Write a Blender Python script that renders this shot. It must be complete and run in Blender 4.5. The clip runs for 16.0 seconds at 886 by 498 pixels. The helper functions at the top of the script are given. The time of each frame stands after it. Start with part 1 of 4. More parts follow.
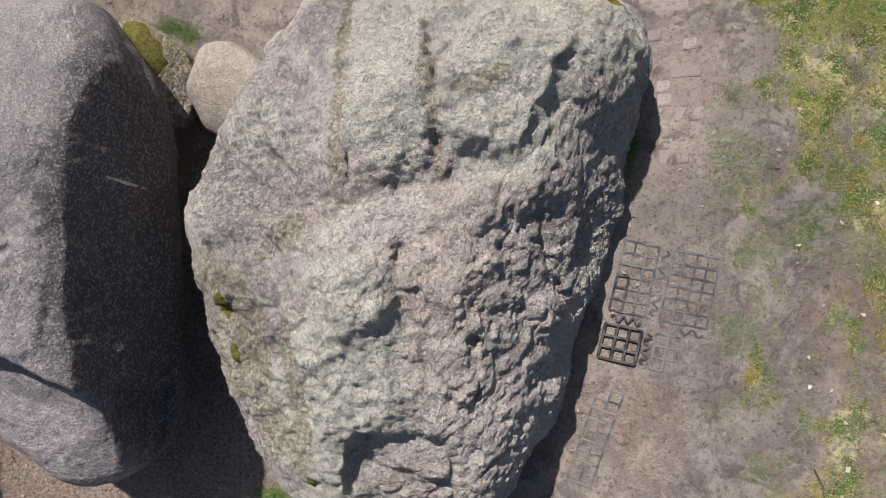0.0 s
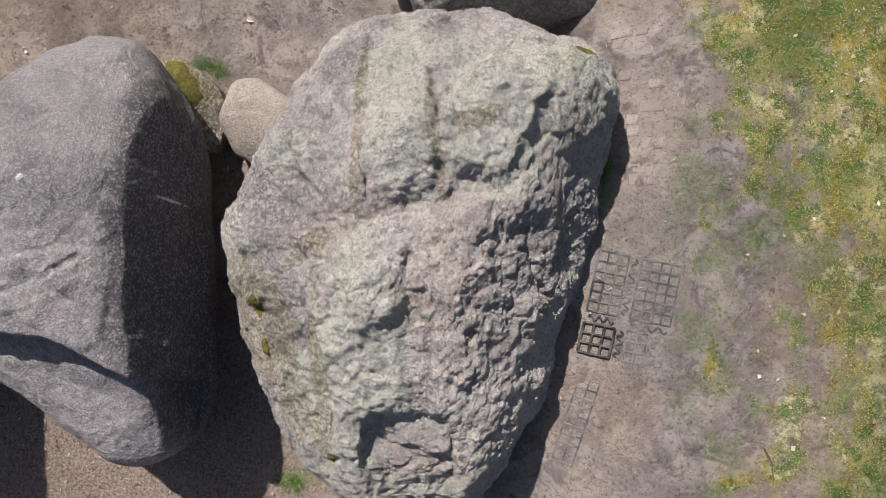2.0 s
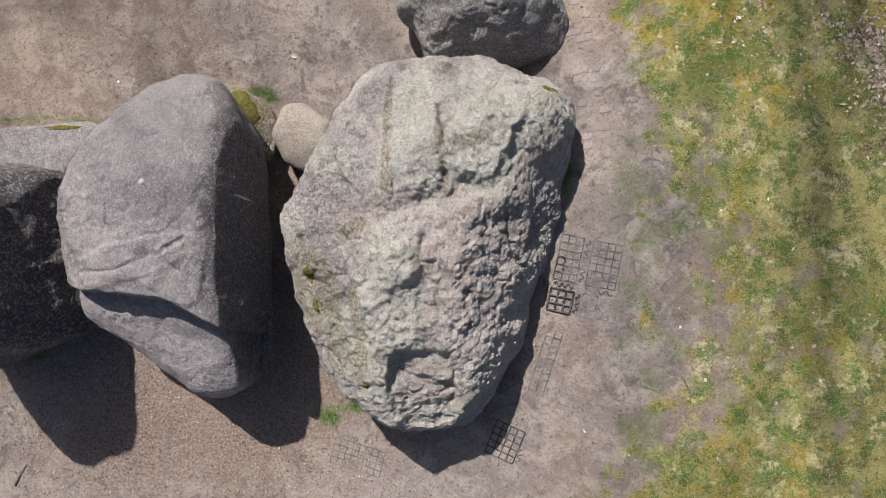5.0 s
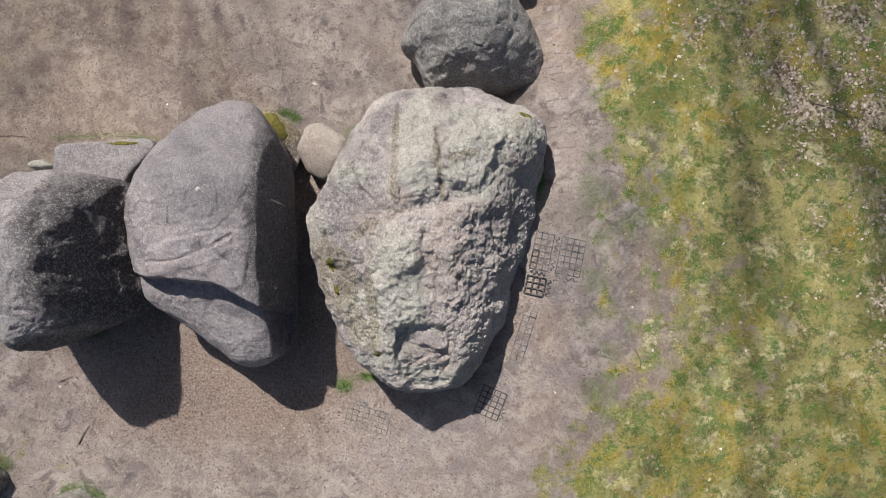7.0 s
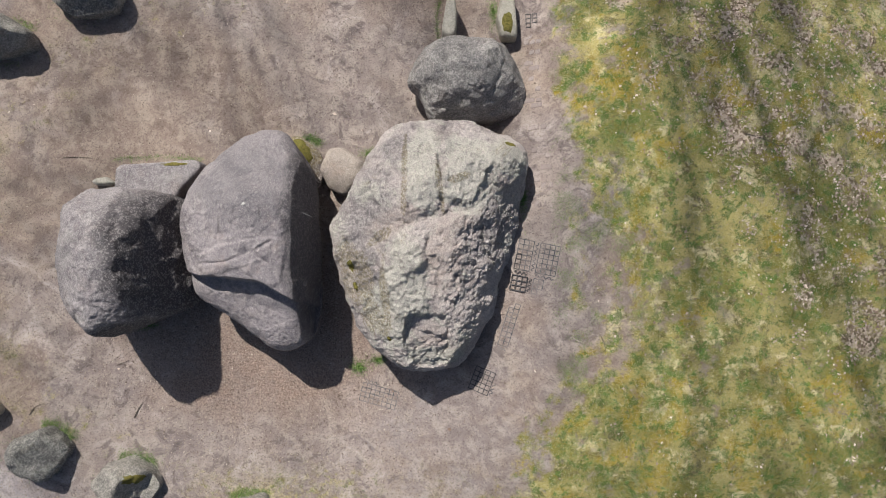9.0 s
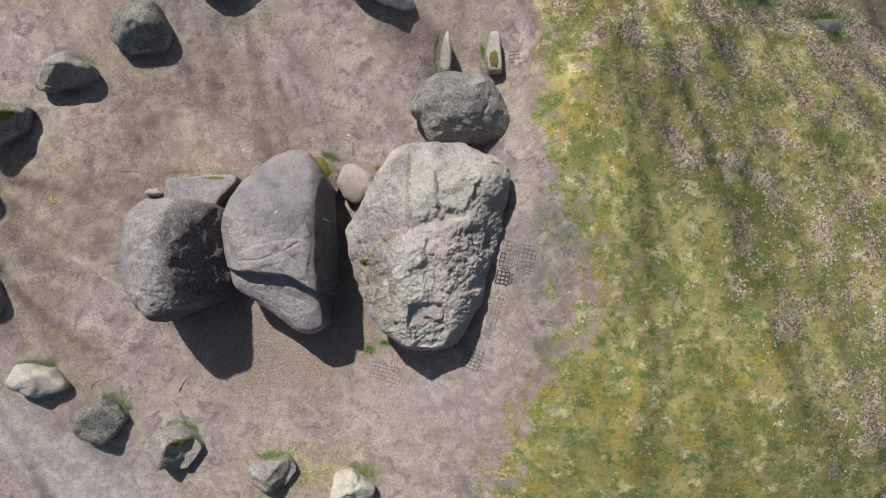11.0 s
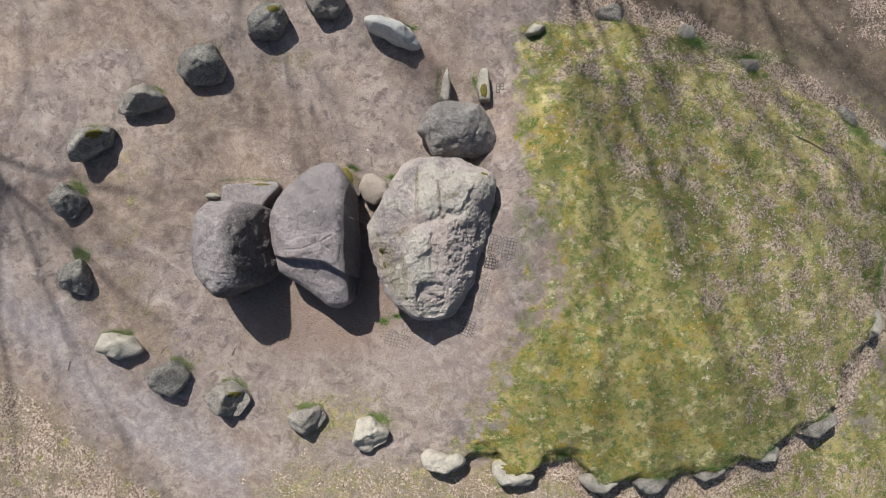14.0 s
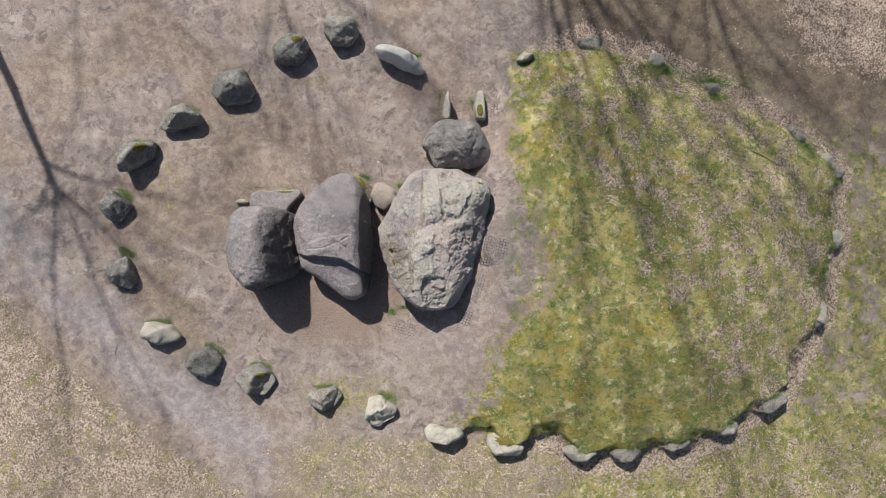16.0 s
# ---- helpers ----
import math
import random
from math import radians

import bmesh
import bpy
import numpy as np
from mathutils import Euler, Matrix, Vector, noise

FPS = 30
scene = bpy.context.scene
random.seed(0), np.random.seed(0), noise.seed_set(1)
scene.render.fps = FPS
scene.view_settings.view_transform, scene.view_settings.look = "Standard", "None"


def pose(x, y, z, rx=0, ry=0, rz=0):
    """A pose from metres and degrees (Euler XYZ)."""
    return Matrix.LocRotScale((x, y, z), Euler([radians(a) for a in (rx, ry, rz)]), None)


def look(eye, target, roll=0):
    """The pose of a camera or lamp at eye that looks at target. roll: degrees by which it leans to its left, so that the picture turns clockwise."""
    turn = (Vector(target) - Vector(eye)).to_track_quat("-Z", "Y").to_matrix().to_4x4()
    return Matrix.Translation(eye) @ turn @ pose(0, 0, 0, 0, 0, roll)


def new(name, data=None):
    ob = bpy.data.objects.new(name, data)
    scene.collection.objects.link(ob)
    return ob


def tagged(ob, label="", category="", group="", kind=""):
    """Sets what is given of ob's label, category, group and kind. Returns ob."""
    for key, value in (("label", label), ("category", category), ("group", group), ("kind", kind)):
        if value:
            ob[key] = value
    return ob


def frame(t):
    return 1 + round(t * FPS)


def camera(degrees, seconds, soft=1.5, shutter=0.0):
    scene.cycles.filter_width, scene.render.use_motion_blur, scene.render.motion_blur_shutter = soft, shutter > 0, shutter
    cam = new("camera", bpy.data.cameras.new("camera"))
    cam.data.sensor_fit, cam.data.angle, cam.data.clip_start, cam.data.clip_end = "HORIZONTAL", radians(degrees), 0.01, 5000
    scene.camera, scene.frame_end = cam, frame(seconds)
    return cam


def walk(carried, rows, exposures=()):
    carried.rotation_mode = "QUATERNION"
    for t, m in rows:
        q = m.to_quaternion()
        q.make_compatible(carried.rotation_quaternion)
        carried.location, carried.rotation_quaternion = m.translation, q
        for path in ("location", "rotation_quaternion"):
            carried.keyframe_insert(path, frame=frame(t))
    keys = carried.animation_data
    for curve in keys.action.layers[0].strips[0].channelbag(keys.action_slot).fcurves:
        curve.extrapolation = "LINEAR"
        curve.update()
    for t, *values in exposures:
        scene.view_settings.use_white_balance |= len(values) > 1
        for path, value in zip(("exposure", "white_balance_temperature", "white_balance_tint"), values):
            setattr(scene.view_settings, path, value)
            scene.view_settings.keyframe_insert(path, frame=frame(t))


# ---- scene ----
cam = camera(68, 16.0, soft=0.9)
PATH = [
    (0.0, pose(0.054, 0.116, 5.778, -1.642, 1.137, 0.000)),
    (0.5, pose(0.048, 0.101, 5.951, -1.361, 1.107, 0.016)),
    (1.0, pose(0.040, 0.087, 6.137, -0.761, 0.962, -0.023)),
    (1.5, pose(0.032, 0.071, 6.333, -0.432, 0.871, -0.047)),
    (2.0, pose(0.025, 0.055, 6.542, 0.025, 0.759, 0.023)),
    (2.5, pose(0.018, 0.039, 6.784, 0.270, 0.695, 0.003)),
    (3.0, pose(0.017, 0.038, 7.057, 0.032, 0.726, -0.068)),
    (3.5, pose(0.001, 0.002, 7.358, 0.043, 0.775, -0.090)),
    (4.0, pose(-0.009, -0.020, 7.683, -0.182, 0.808, -0.100)),
    (4.5, pose(-0.018, -0.043, 8.033, -0.387, 0.665, -0.127)),
    (7.0, pose(-0.052, -0.165, 10.054, -0.125, -0.079, -0.132)),
    (7.5, pose(-0.066, -0.196, 10.484, 0.055, -0.144, -0.129)),
    (8.0, pose(-0.082, -0.207, 10.922, 0.190, -0.260, -0.111)),
    (8.5, pose(-0.101, -0.216, 11.403, 0.300, -0.404, -0.115)),
    (9.0, pose(-0.143, -0.157, 11.957, 0.196, -0.565, -0.089)),
    (11.5, pose(-0.179, -0.181, 14.744, 0.250, -0.959, -0.067)),
    (12.0, pose(-0.242, -0.261, 15.329, 0.314, -1.133, -0.066)),
    (12.5, pose(-0.288, -0.300, 15.918, 0.230, -1.234, -0.055)),
    (13.0, pose(-0.303, -0.337, 16.518, 0.187, -1.288, -0.045)),
    (13.5, pose(-0.334, -0.361, 17.138, 0.161, -1.342, -0.047)),
    (14.0, pose(-0.389, -0.381, 17.743, 0.195, -1.383, -0.038)),
    (14.5, pose(-0.455, -0.392, 18.353, 0.140, -1.478, -0.020)),
    (15.0, pose(-0.512, -0.409, 18.968, 0.184, -1.596, 0.019)),
    (15.5, pose(-0.557, -0.420, 19.606, 0.229, -1.662, 0.024)),
    (16.0, pose(-0.617, -0.458, 20.250, 0.353, -1.766, 0.038)),
]
walk(cam, PATH, exposures=((0.0, 0.45), (8.0, 0.43), (16.0, 0.27)))

# ---- daylight: the sun stands over the upper left, 46 degrees high ----
SUN_EL, SUN_TO = radians(46), Vector((-0.46, 0.89, 0)).normalized()
to_sun = Vector((SUN_TO.x * math.cos(SUN_EL), SUN_TO.y * math.cos(SUN_EL), math.sin(SUN_EL)))
world = bpy.data.worlds.new("sky")
scene.world = world
world.use_nodes = True
wnt = world.node_tree
sky = wnt.nodes.new("ShaderNodeTexSky")
sky.sky_type, sky.sun_disc = "NISHITA", False
sky.sun_elevation, sky.sun_rotation = SUN_EL, math.atan2(SUN_TO.x, SUN_TO.y)
sky.dust_density = 2.0
wnt.links.new(sky.outputs[0], wnt.nodes["Background"].inputs[0])
wnt.nodes["Background"].inputs[1].default_value = 0.058
sun = new("sun", bpy.data.lights.new("sun", "SUN"))
sun.data.energy, sun.data.angle, sun.data.color = 5.0, radians(1.0), (1.0, 0.957, 0.885)
sun.matrix_world = look(to_sun * 40, (0, 0, 0))

# ---- noise on arrays ----
def hash01(ix, iy, iz, seed):
    h = ix.astype(np.uint32) * np.uint32(374761393) + iy.astype(np.uint32) * np.uint32(668265263) + iz.astype(np.uint32) * np.uint32(2147483647) + np.uint32(seed * 1274126177 & 0xFFFFFFFF)
    h = (h ^ (h >> np.uint32(13))) * np.uint32(1274126177)
    h = (h ^ (h >> np.uint32(16))) * np.uint32(2246822519)
    return ((h ^ (h >> np.uint32(15))) & np.uint32(0xFFFFFF)) * (1.0 / 0x1000000)


def vnoise(p, seed=0):
    """Gradient noise, about -1 to 1."""
    i = np.floor(p)
    f = (p - i).astype(np.float32)
    u = f * f * f * (f * (f * 6 - 15) + 10)
    i = i.astype(np.int64)
    out = 0.0
    for dx in (0, 1):
        for dy in (0, 1):
            for dz in (0, 1):
                w = (u[:, 0] if dx else 1 - u[:, 0]) * (u[:, 1] if dy else 1 - u[:, 1]) * (u[:, 2] if dz else 1 - u[:, 2])
                h = hash01(i[:, 0] + dx, i[:, 1] + dy, i[:, 2] + dz, seed).astype(np.float32)
                out = out + w * ((f[:, 0] - dx) * (h * 2 - 1) + (f[:, 1] - dy) * ((h * np.float32(317.7)) % 1 * 2 - 1) + (f[:, 2] - dz) * ((h * np.float32(2711.3)) % 1 * 2 - 1))
    return (out * 1.7).astype(float)


TURN = np.array(Euler((0.7, 0.5, 0.9)).to_matrix())


def fbm(p, octaves=4, gain=0.5, seed=0, ridged=False):
    total, amp, norm = 0.0, 1.0, 0.0
    q = np.array(p, dtype=float)
    for k in range(octaves):
        v = vnoise(q, seed + k * 17)
        total = total + amp * ((1 - 2 * np.abs(v)) if ridged else v)
        norm += amp
        amp *= gain
        q = (q @ TURN.T) * 2.03 + 11.3
    return total / norm


def cells(p, seed=0):
    """Distance to the nearest and the second nearest seed point, and a number of the nearest one's own."""
    i = np.floor(p).astype(np.int64)
    d1, d2, own = np.full(len(p), 9.0), np.full(len(p), 9.0), np.zeros(len(p))
    for dx in (-1, 0, 1):
        for dy in (-1, 0, 1):
            for dz in (-1, 0, 1):
                c = i + (dx, dy, dz)
                h = hash01(c[:, 0], c[:, 1], c[:, 2], seed)
                d = np.sqrt((h + c[:, 0] - p[:, 0]) ** 2 + ((h * 157.31) % 1.0 + c[:, 1] - p[:, 1]) ** 2 + ((h * 911.7) % 1.0 + c[:, 2] - p[:, 2]) ** 2)
                near = d < d1
                d2 = np.where(near, d1, np.minimum(d2, d))
                own = np.where(near, (h * 2333.9) % 1.0, own)
                d1 = np.minimum(d1, d)
    return d1, d2, own


def facets(p, seed=0, sharp=9.0):
    """Height of a surface broken into tilted faces that meet in edges."""
    i = np.floor(p).astype(np.int64)
    top, total = np.zeros(len(p)), np.zeros(len(p))
    for dx in (-1, 0, 1):
        for dy in (-1, 0, 1):
            for dz in (-1, 0, 1):
                c = i + (dx, dy, dz)
                h = hash01(c[:, 0], c[:, 1], c[:, 2], seed)
                r = [(h * k) % 1.0 for k in (1.0, 157.31, 911.7, 2333.9, 4177.3, 7919.1, 10331.7)]
                o = p - c - np.stack(r[:3], 1)
                w = np.exp(-sharp * (o ** 2).sum(1))
                top += w * ((r[3] - 0.5) * o[:, 0] + (r[4] - 0.5) * o[:, 1] + (r[5] - 0.5) * o[:, 2] + 0.5 * (r[6] - 0.5))
                total += w
    return 2.0 * top / total


def flat3(x, y, s=1.0):
    return np.stack([np.ravel(x) * s, np.ravel(y) * s, np.full(np.size(x), 0.37)], 1)


def step01(a, b, v):
    t = np.clip((v - a) / (b - a), 0, 1)
    return t * t * (3 - 2 * t)


def smin(a, b, k):
    h = np.clip(0.5 + 0.5 * (b - a) / k, 0, 1)
    return b * (1 - h) + a * h - k * h * (1 - h)


# ---- materials ----
class Nodes:
    """A node material, written line by line."""

    def __init__(self, name, roughness=0.9, specular=0.3):
        self.mat = bpy.data.materials.new(name)
        self.mat.use_nodes = True
        self.nt = self.mat.node_tree
        self.bsdf = self.nt.nodes["Principled BSDF"]
        self.bsdf.inputs["Roughness"].default_value = roughness
        self.bsdf.inputs["Specular IOR Level"].default_value = specular
        self.coord = self.nt.nodes.new("ShaderNodeTexCoord").outputs["Object"]

    def put(self, socket, value):
        if isinstance(value, bpy.types.NodeSocket):
            self.nt.links.new(value, socket)
        elif isinstance(value, tuple) and len(value) == 3:
            socket.default_value = (*value, 1)
        else:
            socket.default_value = value

    def noise(self, scale, detail=4, rough=0.6, distort=0.0, stretch=None):
        n = self.nt.nodes.new("ShaderNodeTexNoise")
        n.inputs["Scale"].default_value, n.inputs["Detail"].default_value = scale, detail
        n.inputs["Roughness"].default_value, n.inputs["Distortion"].default_value = rough, distort
        src = self.coord
        if stretch:
            m = self.nt.nodes.new("ShaderNodeMapping")
            m.inputs["Scale"].default_value = stretch
            self.put(m.inputs["Vector"], src)
            src = m.outputs[0]
        self.put(n.inputs["Vector"], src)
        return n.outputs[0]

    def voronoi(self, scale, out="Distance"):
        n = self.nt.nodes.new("ShaderNodeTexVoronoi")
        n.inputs["Scale"].default_value = scale
        self.put(n.inputs["Vector"], self.coord)
        return n.outputs[out]

    def ramp(self, fac, lo, hi, a=0.0, b=1.0):
        n = self.nt.nodes.new("ShaderNodeMapRange")
        n.interpolation_type = "SMOOTHSTEP"
        self.put(n.inputs[0], fac)
        for k, v in enumerate((lo, hi, a, b)):
            n.inputs[k + 1].default_value = v
        return n.outputs[0]

    def mix(self, fac, a, b, kind="MIX"):
        n = self.nt.nodes.new("ShaderNodeMix")
        n.data_type, n.blend_type = "RGBA", kind
        self.put(n.inputs[0], fac)
        self.put(n.inputs[6], a)
        self.put(n.inputs[7], b)
        return n.outputs[2]

    def math(self, op, a, b=0.0):
        n = self.nt.nodes.new("ShaderNodeMath")
        n.operation = op
        self.put(n.inputs[0], a)
        self.put(n.inputs[1], b)
        return n.outputs[0]

    def attr(self, name):
        n = self.nt.nodes.new("ShaderNodeAttribute")
        n.attribute_name = name
        return n.outputs["Fac"]

    def island(self):
        return self.nt.nodes.new("ShaderNodeNewGeometry").outputs["Random Per Island"]

    def object_random(self):
        return self.nt.nodes.new("ShaderNodeObjectInfo").outputs["Random"]

    def steep(self):
        """How far a face looks up: 1 flat, 0 upright."""
        s = self.nt.nodes.new("ShaderNodeSeparateXYZ")
        self.put(s.inputs[0], self.nt.nodes.new("ShaderNodeNewGeometry").outputs["Normal"])
        return s.outputs[2]

    def bump(self, height, strength, distance):
        n = self.nt.nodes.new("ShaderNodeBump")
        n.inputs["Strength"].default_value, n.inputs["Distance"].default_value = strength, distance
        self.put(n.inputs["Height"], height)
        prev = self.bsdf.inputs["Normal"]
        if prev.is_linked:
            self.put(n.inputs["Normal"], prev.links[0].from_socket)
        self.put(prev, n.outputs[0])

    def done(self, colour):
        self.put(self.bsdf.inputs["Base Color"], colour)
        return self.mat


def rock(name, base, dark, pale, lichen=0.4, moss=0.0, warm=0.2, grain=60.0, relief=1.0, speck=1.0):
    n = Nodes(name, 0.72, 0.4)
    big = n.noise(1.3, 5, 0.6, 0.4)
    mid = n.noise(7.0, 7, 0.75, 0.3)
    c = n.mix(n.ramp(big, 0.36, 0.64), base, dark)
    c = n.mix(n.math("MULTIPLY", n.ramp(mid, 0.44, 0.6), 0.6), c, pale)
    c = n.mix(n.math("MULTIPLY", n.ramp(n.noise(2.7, 6, 0.7), 0.5, 0.68), warm), c, (0.33, 0.235, 0.185))
    c = n.mix(n.math("MULTIPLY", n.ramp(n.noise(4.5, 6, 0.75, 0.5), 0.54, 0.66), 0.45), c, dark)
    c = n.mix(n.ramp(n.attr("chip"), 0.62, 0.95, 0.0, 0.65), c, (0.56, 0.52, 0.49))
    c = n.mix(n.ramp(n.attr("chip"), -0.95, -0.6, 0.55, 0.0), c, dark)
    c = n.mix(n.math("MULTIPLY", n.ramp(n.noise(1.9, 5, 0.6, 0.7), 0.54, 0.66), 0.4), c, n.mix(0.6, dark, (0.19, 0.155, 0.175)))
    c = n.mix(n.math("MULTIPLY", n.attr("dull"), n.ramp(n.noise(5, 6, 0.75), 0.3, 0.6, 0.45, 0.85)), c, n.mix(0.75, dark, (0.17, 0.16, 0.175)))
    c = n.mix(n.math("MULTIPLY", n.attr("rosy"), n.ramp(n.noise(8, 6, 0.75), 0.34, 0.6, 0.25, 0.8)), c, (0.50, 0.405, 0.365))
    if lichen:
        grow = n.math("ADD", n.noise(2.1, 7, 0.72, 0.6), n.math("MULTIPLY", n.attr("lichen"), 0.22))
        patch = n.math("MULTIPLY", n.ramp(grow, 0.50, 0.64), n.ramp(n.noise(24, 5, 0.8), 0.34, 0.52))
        c = n.mix(n.math("MULTIPLY", patch, lichen), c, (0.62, 0.61, 0.535))
    if moss:
        grow = n.math("ADD", n.noise(1.7, 7, 0.75, 0.8), n.math("MULTIPLY", n.attr("ochre"), 0.25))
        patch = n.math("MULTIPLY", n.ramp(grow, 0.57, 0.70), n.ramp(n.noise(30, 4, 0.75), 0.36, 0.56))
        c = n.mix(n.math("MULTIPLY", patch, moss), c, (0.23, 0.18, 0.06))
    c = n.mix(n.ramp(n.noise(grain, 4, 0.8), 0.36, 0.48, 0.6 * speck, 0.0), c, (0.06, 0.055, 0.057))
    c = n.mix(n.ramp(n.noise(grain * 1.7, 2, 0.65), 0.57, 0.68, 0.0, 0.75 * speck), c, (0.56, 0.51, 0.48))
    c = n.mix(n.ramp(n.noise(grain * 0.7, 3, 0.7), 0.60, 0.72, 0.0, 0.5 * speck), c, pale)
    c = n.mix(n.ramp(n.noise(grain * 0.42, 5, 0.8), 0.57, 0.66, 0.0, 0.5 * speck), c, pale)
    c = n.mix(n.ramp(n.noise(grain * 2.6, 3, 0.7), 0.37, 0.45, 0.6 * speck, 0.0), c, (0.055, 0.05, 0.052))
    c = n.mix(n.ramp(n.noise(grain * 3.1, 3, 0.7), 0.56, 0.64, 0.0, 0.6 * speck), c, n.mix(0.5, pale, (0.66, 0.61, 0.58)))
    # near-black on capstone flanks; on the smooth one, shade put into the colour
    c = n.mix(n.ramp(n.math("MULTIPLY", n.attr("dark_flank"), n.ramp(n.noise(9, 6, 0.8), 0.3, 0.55, 0.6, 1.0)), 0.2, 0.8, 0.0, 0.9), c, (0.05, 0.045, 0.05))
    c = n.mix(n.ramp(n.noise(15, 6, 0.8, 0.4), 0.36, 0.45, 0.2 * relief, 0.0), c, n.mix(0.6, dark, (0.07, 0.06, 0.055)))
    own = n.voronoi(grain * 0.85, "Color")
    c = n.mix(n.ramp(own, 0.62, 0.72, 0.0, 0.42 * speck * min(relief, 1)), c, n.mix(0.5, pale, (0.68, 0.63, 0.60)))
    c = n.mix(n.ramp(own, 0.28, 0.38, 0.40 * speck * min(relief, 1), 0.0), c, n.mix(0.5, dark, (0.05, 0.045, 0.047)))
    crease = n.math("ABSOLUTE", n.math("SUBTRACT", n.noise(7.5, 7, 0.72, 0.6), 0.5))
    n.bump(n.math("POWER", crease, 0.7), 0.6 * relief, 0.02)
    n.bump(n.noise(26, 6, 0.8, 0.3), 0.6 * relief, 0.018)
    n.bump(own, 0.55 * relief, 0.012)
    n.bump(n.math("MULTIPLY", n.voronoi(grain * 0.75), -1.0), 0.7 * relief, 0.016)
    n.bump(n.math("MULTIPLY", n.voronoi(grain * 1.7), -1.0), 0.8 * relief, 0.010)
    n.bump(n.noise(grain * 2.2, 4, 0.8), 0.8 * relief, 0.006)
    return n.done(c)


M_CAP_A = rock("weathered_granite_grey", (0.26, 0.235, 0.252), (0.172, 0.153, 0.17), (0.38, 0.355, 0.36), 0.15, 0.0, 0.2, 62, 1.0, 0.7)
M_CAP_B = rock("smooth_granite_mauve", (0.22, 0.195, 0.215), (0.152, 0.135, 0.155), (0.335, 0.30, 0.305), 0.05, 0.0, 0.25, 85, 0.6)
M_CAP_C = rock("rugged_granite_lichen", (0.58, 0.508, 0.495), (0.385, 0.335, 0.345), (0.82, 0.745, 0.70), 0.95, 0.75, 0.35, 62, 1.5, 0.8)
M_CAP_D = rock("dull_granite", (0.275, 0.262, 0.255), (0.19, 0.18, 0.178), (0.42, 0.40, 0.385), 0.3, 0.1, 0.2, 65)
M_DARK = rock("dark_granite", (0.135, 0.135, 0.13), (0.075, 0.078, 0.075), (0.30, 0.30, 0.27), 0.6, 0.25, 0.1, 60)
M_GREY = rock("grey_granite", (0.22, 0.21, 0.19), (0.15, 0.145, 0.13), (0.32, 0.30, 0.26), 0.4, 0.2, 0.15, 60)
M_PALE = rock("pale_granite", (0.50, 0.475, 0.405), (0.37, 0.35, 0.295), (0.62, 0.585, 0.51), 0.3, 0.15, 0.1, 55, 1.0, 0.5)
M_MOSS = rock("mossy_granite", (0.20, 0.165, 0.14), (0.14, 0.11, 0.095), (0.26, 0.23, 0.19), 0.1, 1.0, 0.3, 50)
M_PEACH = rock("peach_granite", (0.34, 0.29, 0.25), (0.27, 0.222, 0.19), (0.42, 0.365, 0.315), 0.0, 0.0, 0.4, 80, 0.6)

# ---- the lie of the land: flat in the west, a low mound in the east ----
# stones along the mound's foot: place, length, width, turn, height, how far the bank is worn back after it
RIM = [
    (0.0, -5.95, 1.2, 0.62, -4, 0.62, 0.62), (1.9, -6.3, 1.1, 0.62, -10, 0.6, 0.75), (4.2, -6.5, 1.05, 0.65, 0, 0.62, 0.16), (5.65, -6.55, 1.0, 0.6, 10, 0.6, 0.18),
    (7.2, -6.3, 0.75, 0.5, 10, 0.55, 0.15), (8.7, -5.8, 0.8, 0.5, 15, 0.6, 0.2), (10.2, -4.95, 1.05, 0.5, 42, 0.6, 0.2), (11.6, -2.4, 0.5, 0.9, -14, 0.6, 0.2),
    (12.15, 0.0, 0.42, 0.6, 0, 0.55, 0.25), (12.2, 1.95, 0.45, 0.3, 40, 0.45, 0.05), (11.9, 2.4, 0.6, 0.35, -35, 0.5, 0.1), (10.9, 3.2, 0.75, 0.4, -45, 0.6, 0.25),
    (8.3, 4.55, 0.6, 0.45, -15, 0.5, 0.2), (6.55, 5.4, 0.6, 0.5, -20, 0.5, 0.2), (4.55, 5.95, 0.75, 0.65, 10, 0.55, 0.2), (2.5, 5.55, 0.6, 0.28, 25, 0.45, 0.0),
]
HUB = (5.0, -0.2)
RIM_TURN = np.array([-math.pi] + [math.atan2(r[1] - HUB[1], r[0] - HUB[0]) for r in RIM] + [math.pi])
RIM_FAR = np.array([9.0] + [math.hypot(r[0] - HUB[0], r[1] - HUB[1]) for r in RIM] + [9.0])
RIM_WORN = np.array([0.0] + [r[6] for r in RIM])


def rim_gap(x, y, scalloped=True):
    """Metres from the mound's foot, positive inside."""
    a = np.arctan2(y - HUB[1], x - HUB[0])
    k = np.clip(np.searchsorted(RIM_TURN, a) - 1, 0, len(RIM_WORN) - 1)
    t = np.clip((a - RIM_TURN[k]) / (RIM_TURN[k + 1] - RIM_TURN[k]), 0, 1)
    far = RIM_FAR[k] * (1 - t) + RIM_FAR[k + 1] * t + 0.20
    if scalloped:
        far = far - RIM_WORN[k] * np.clip((4 * t * (1 - t) - 0.3) / 0.7, 0, 1) ** 0.8
    return far - np.hypot(x - HUB[0], y - HUB[1])


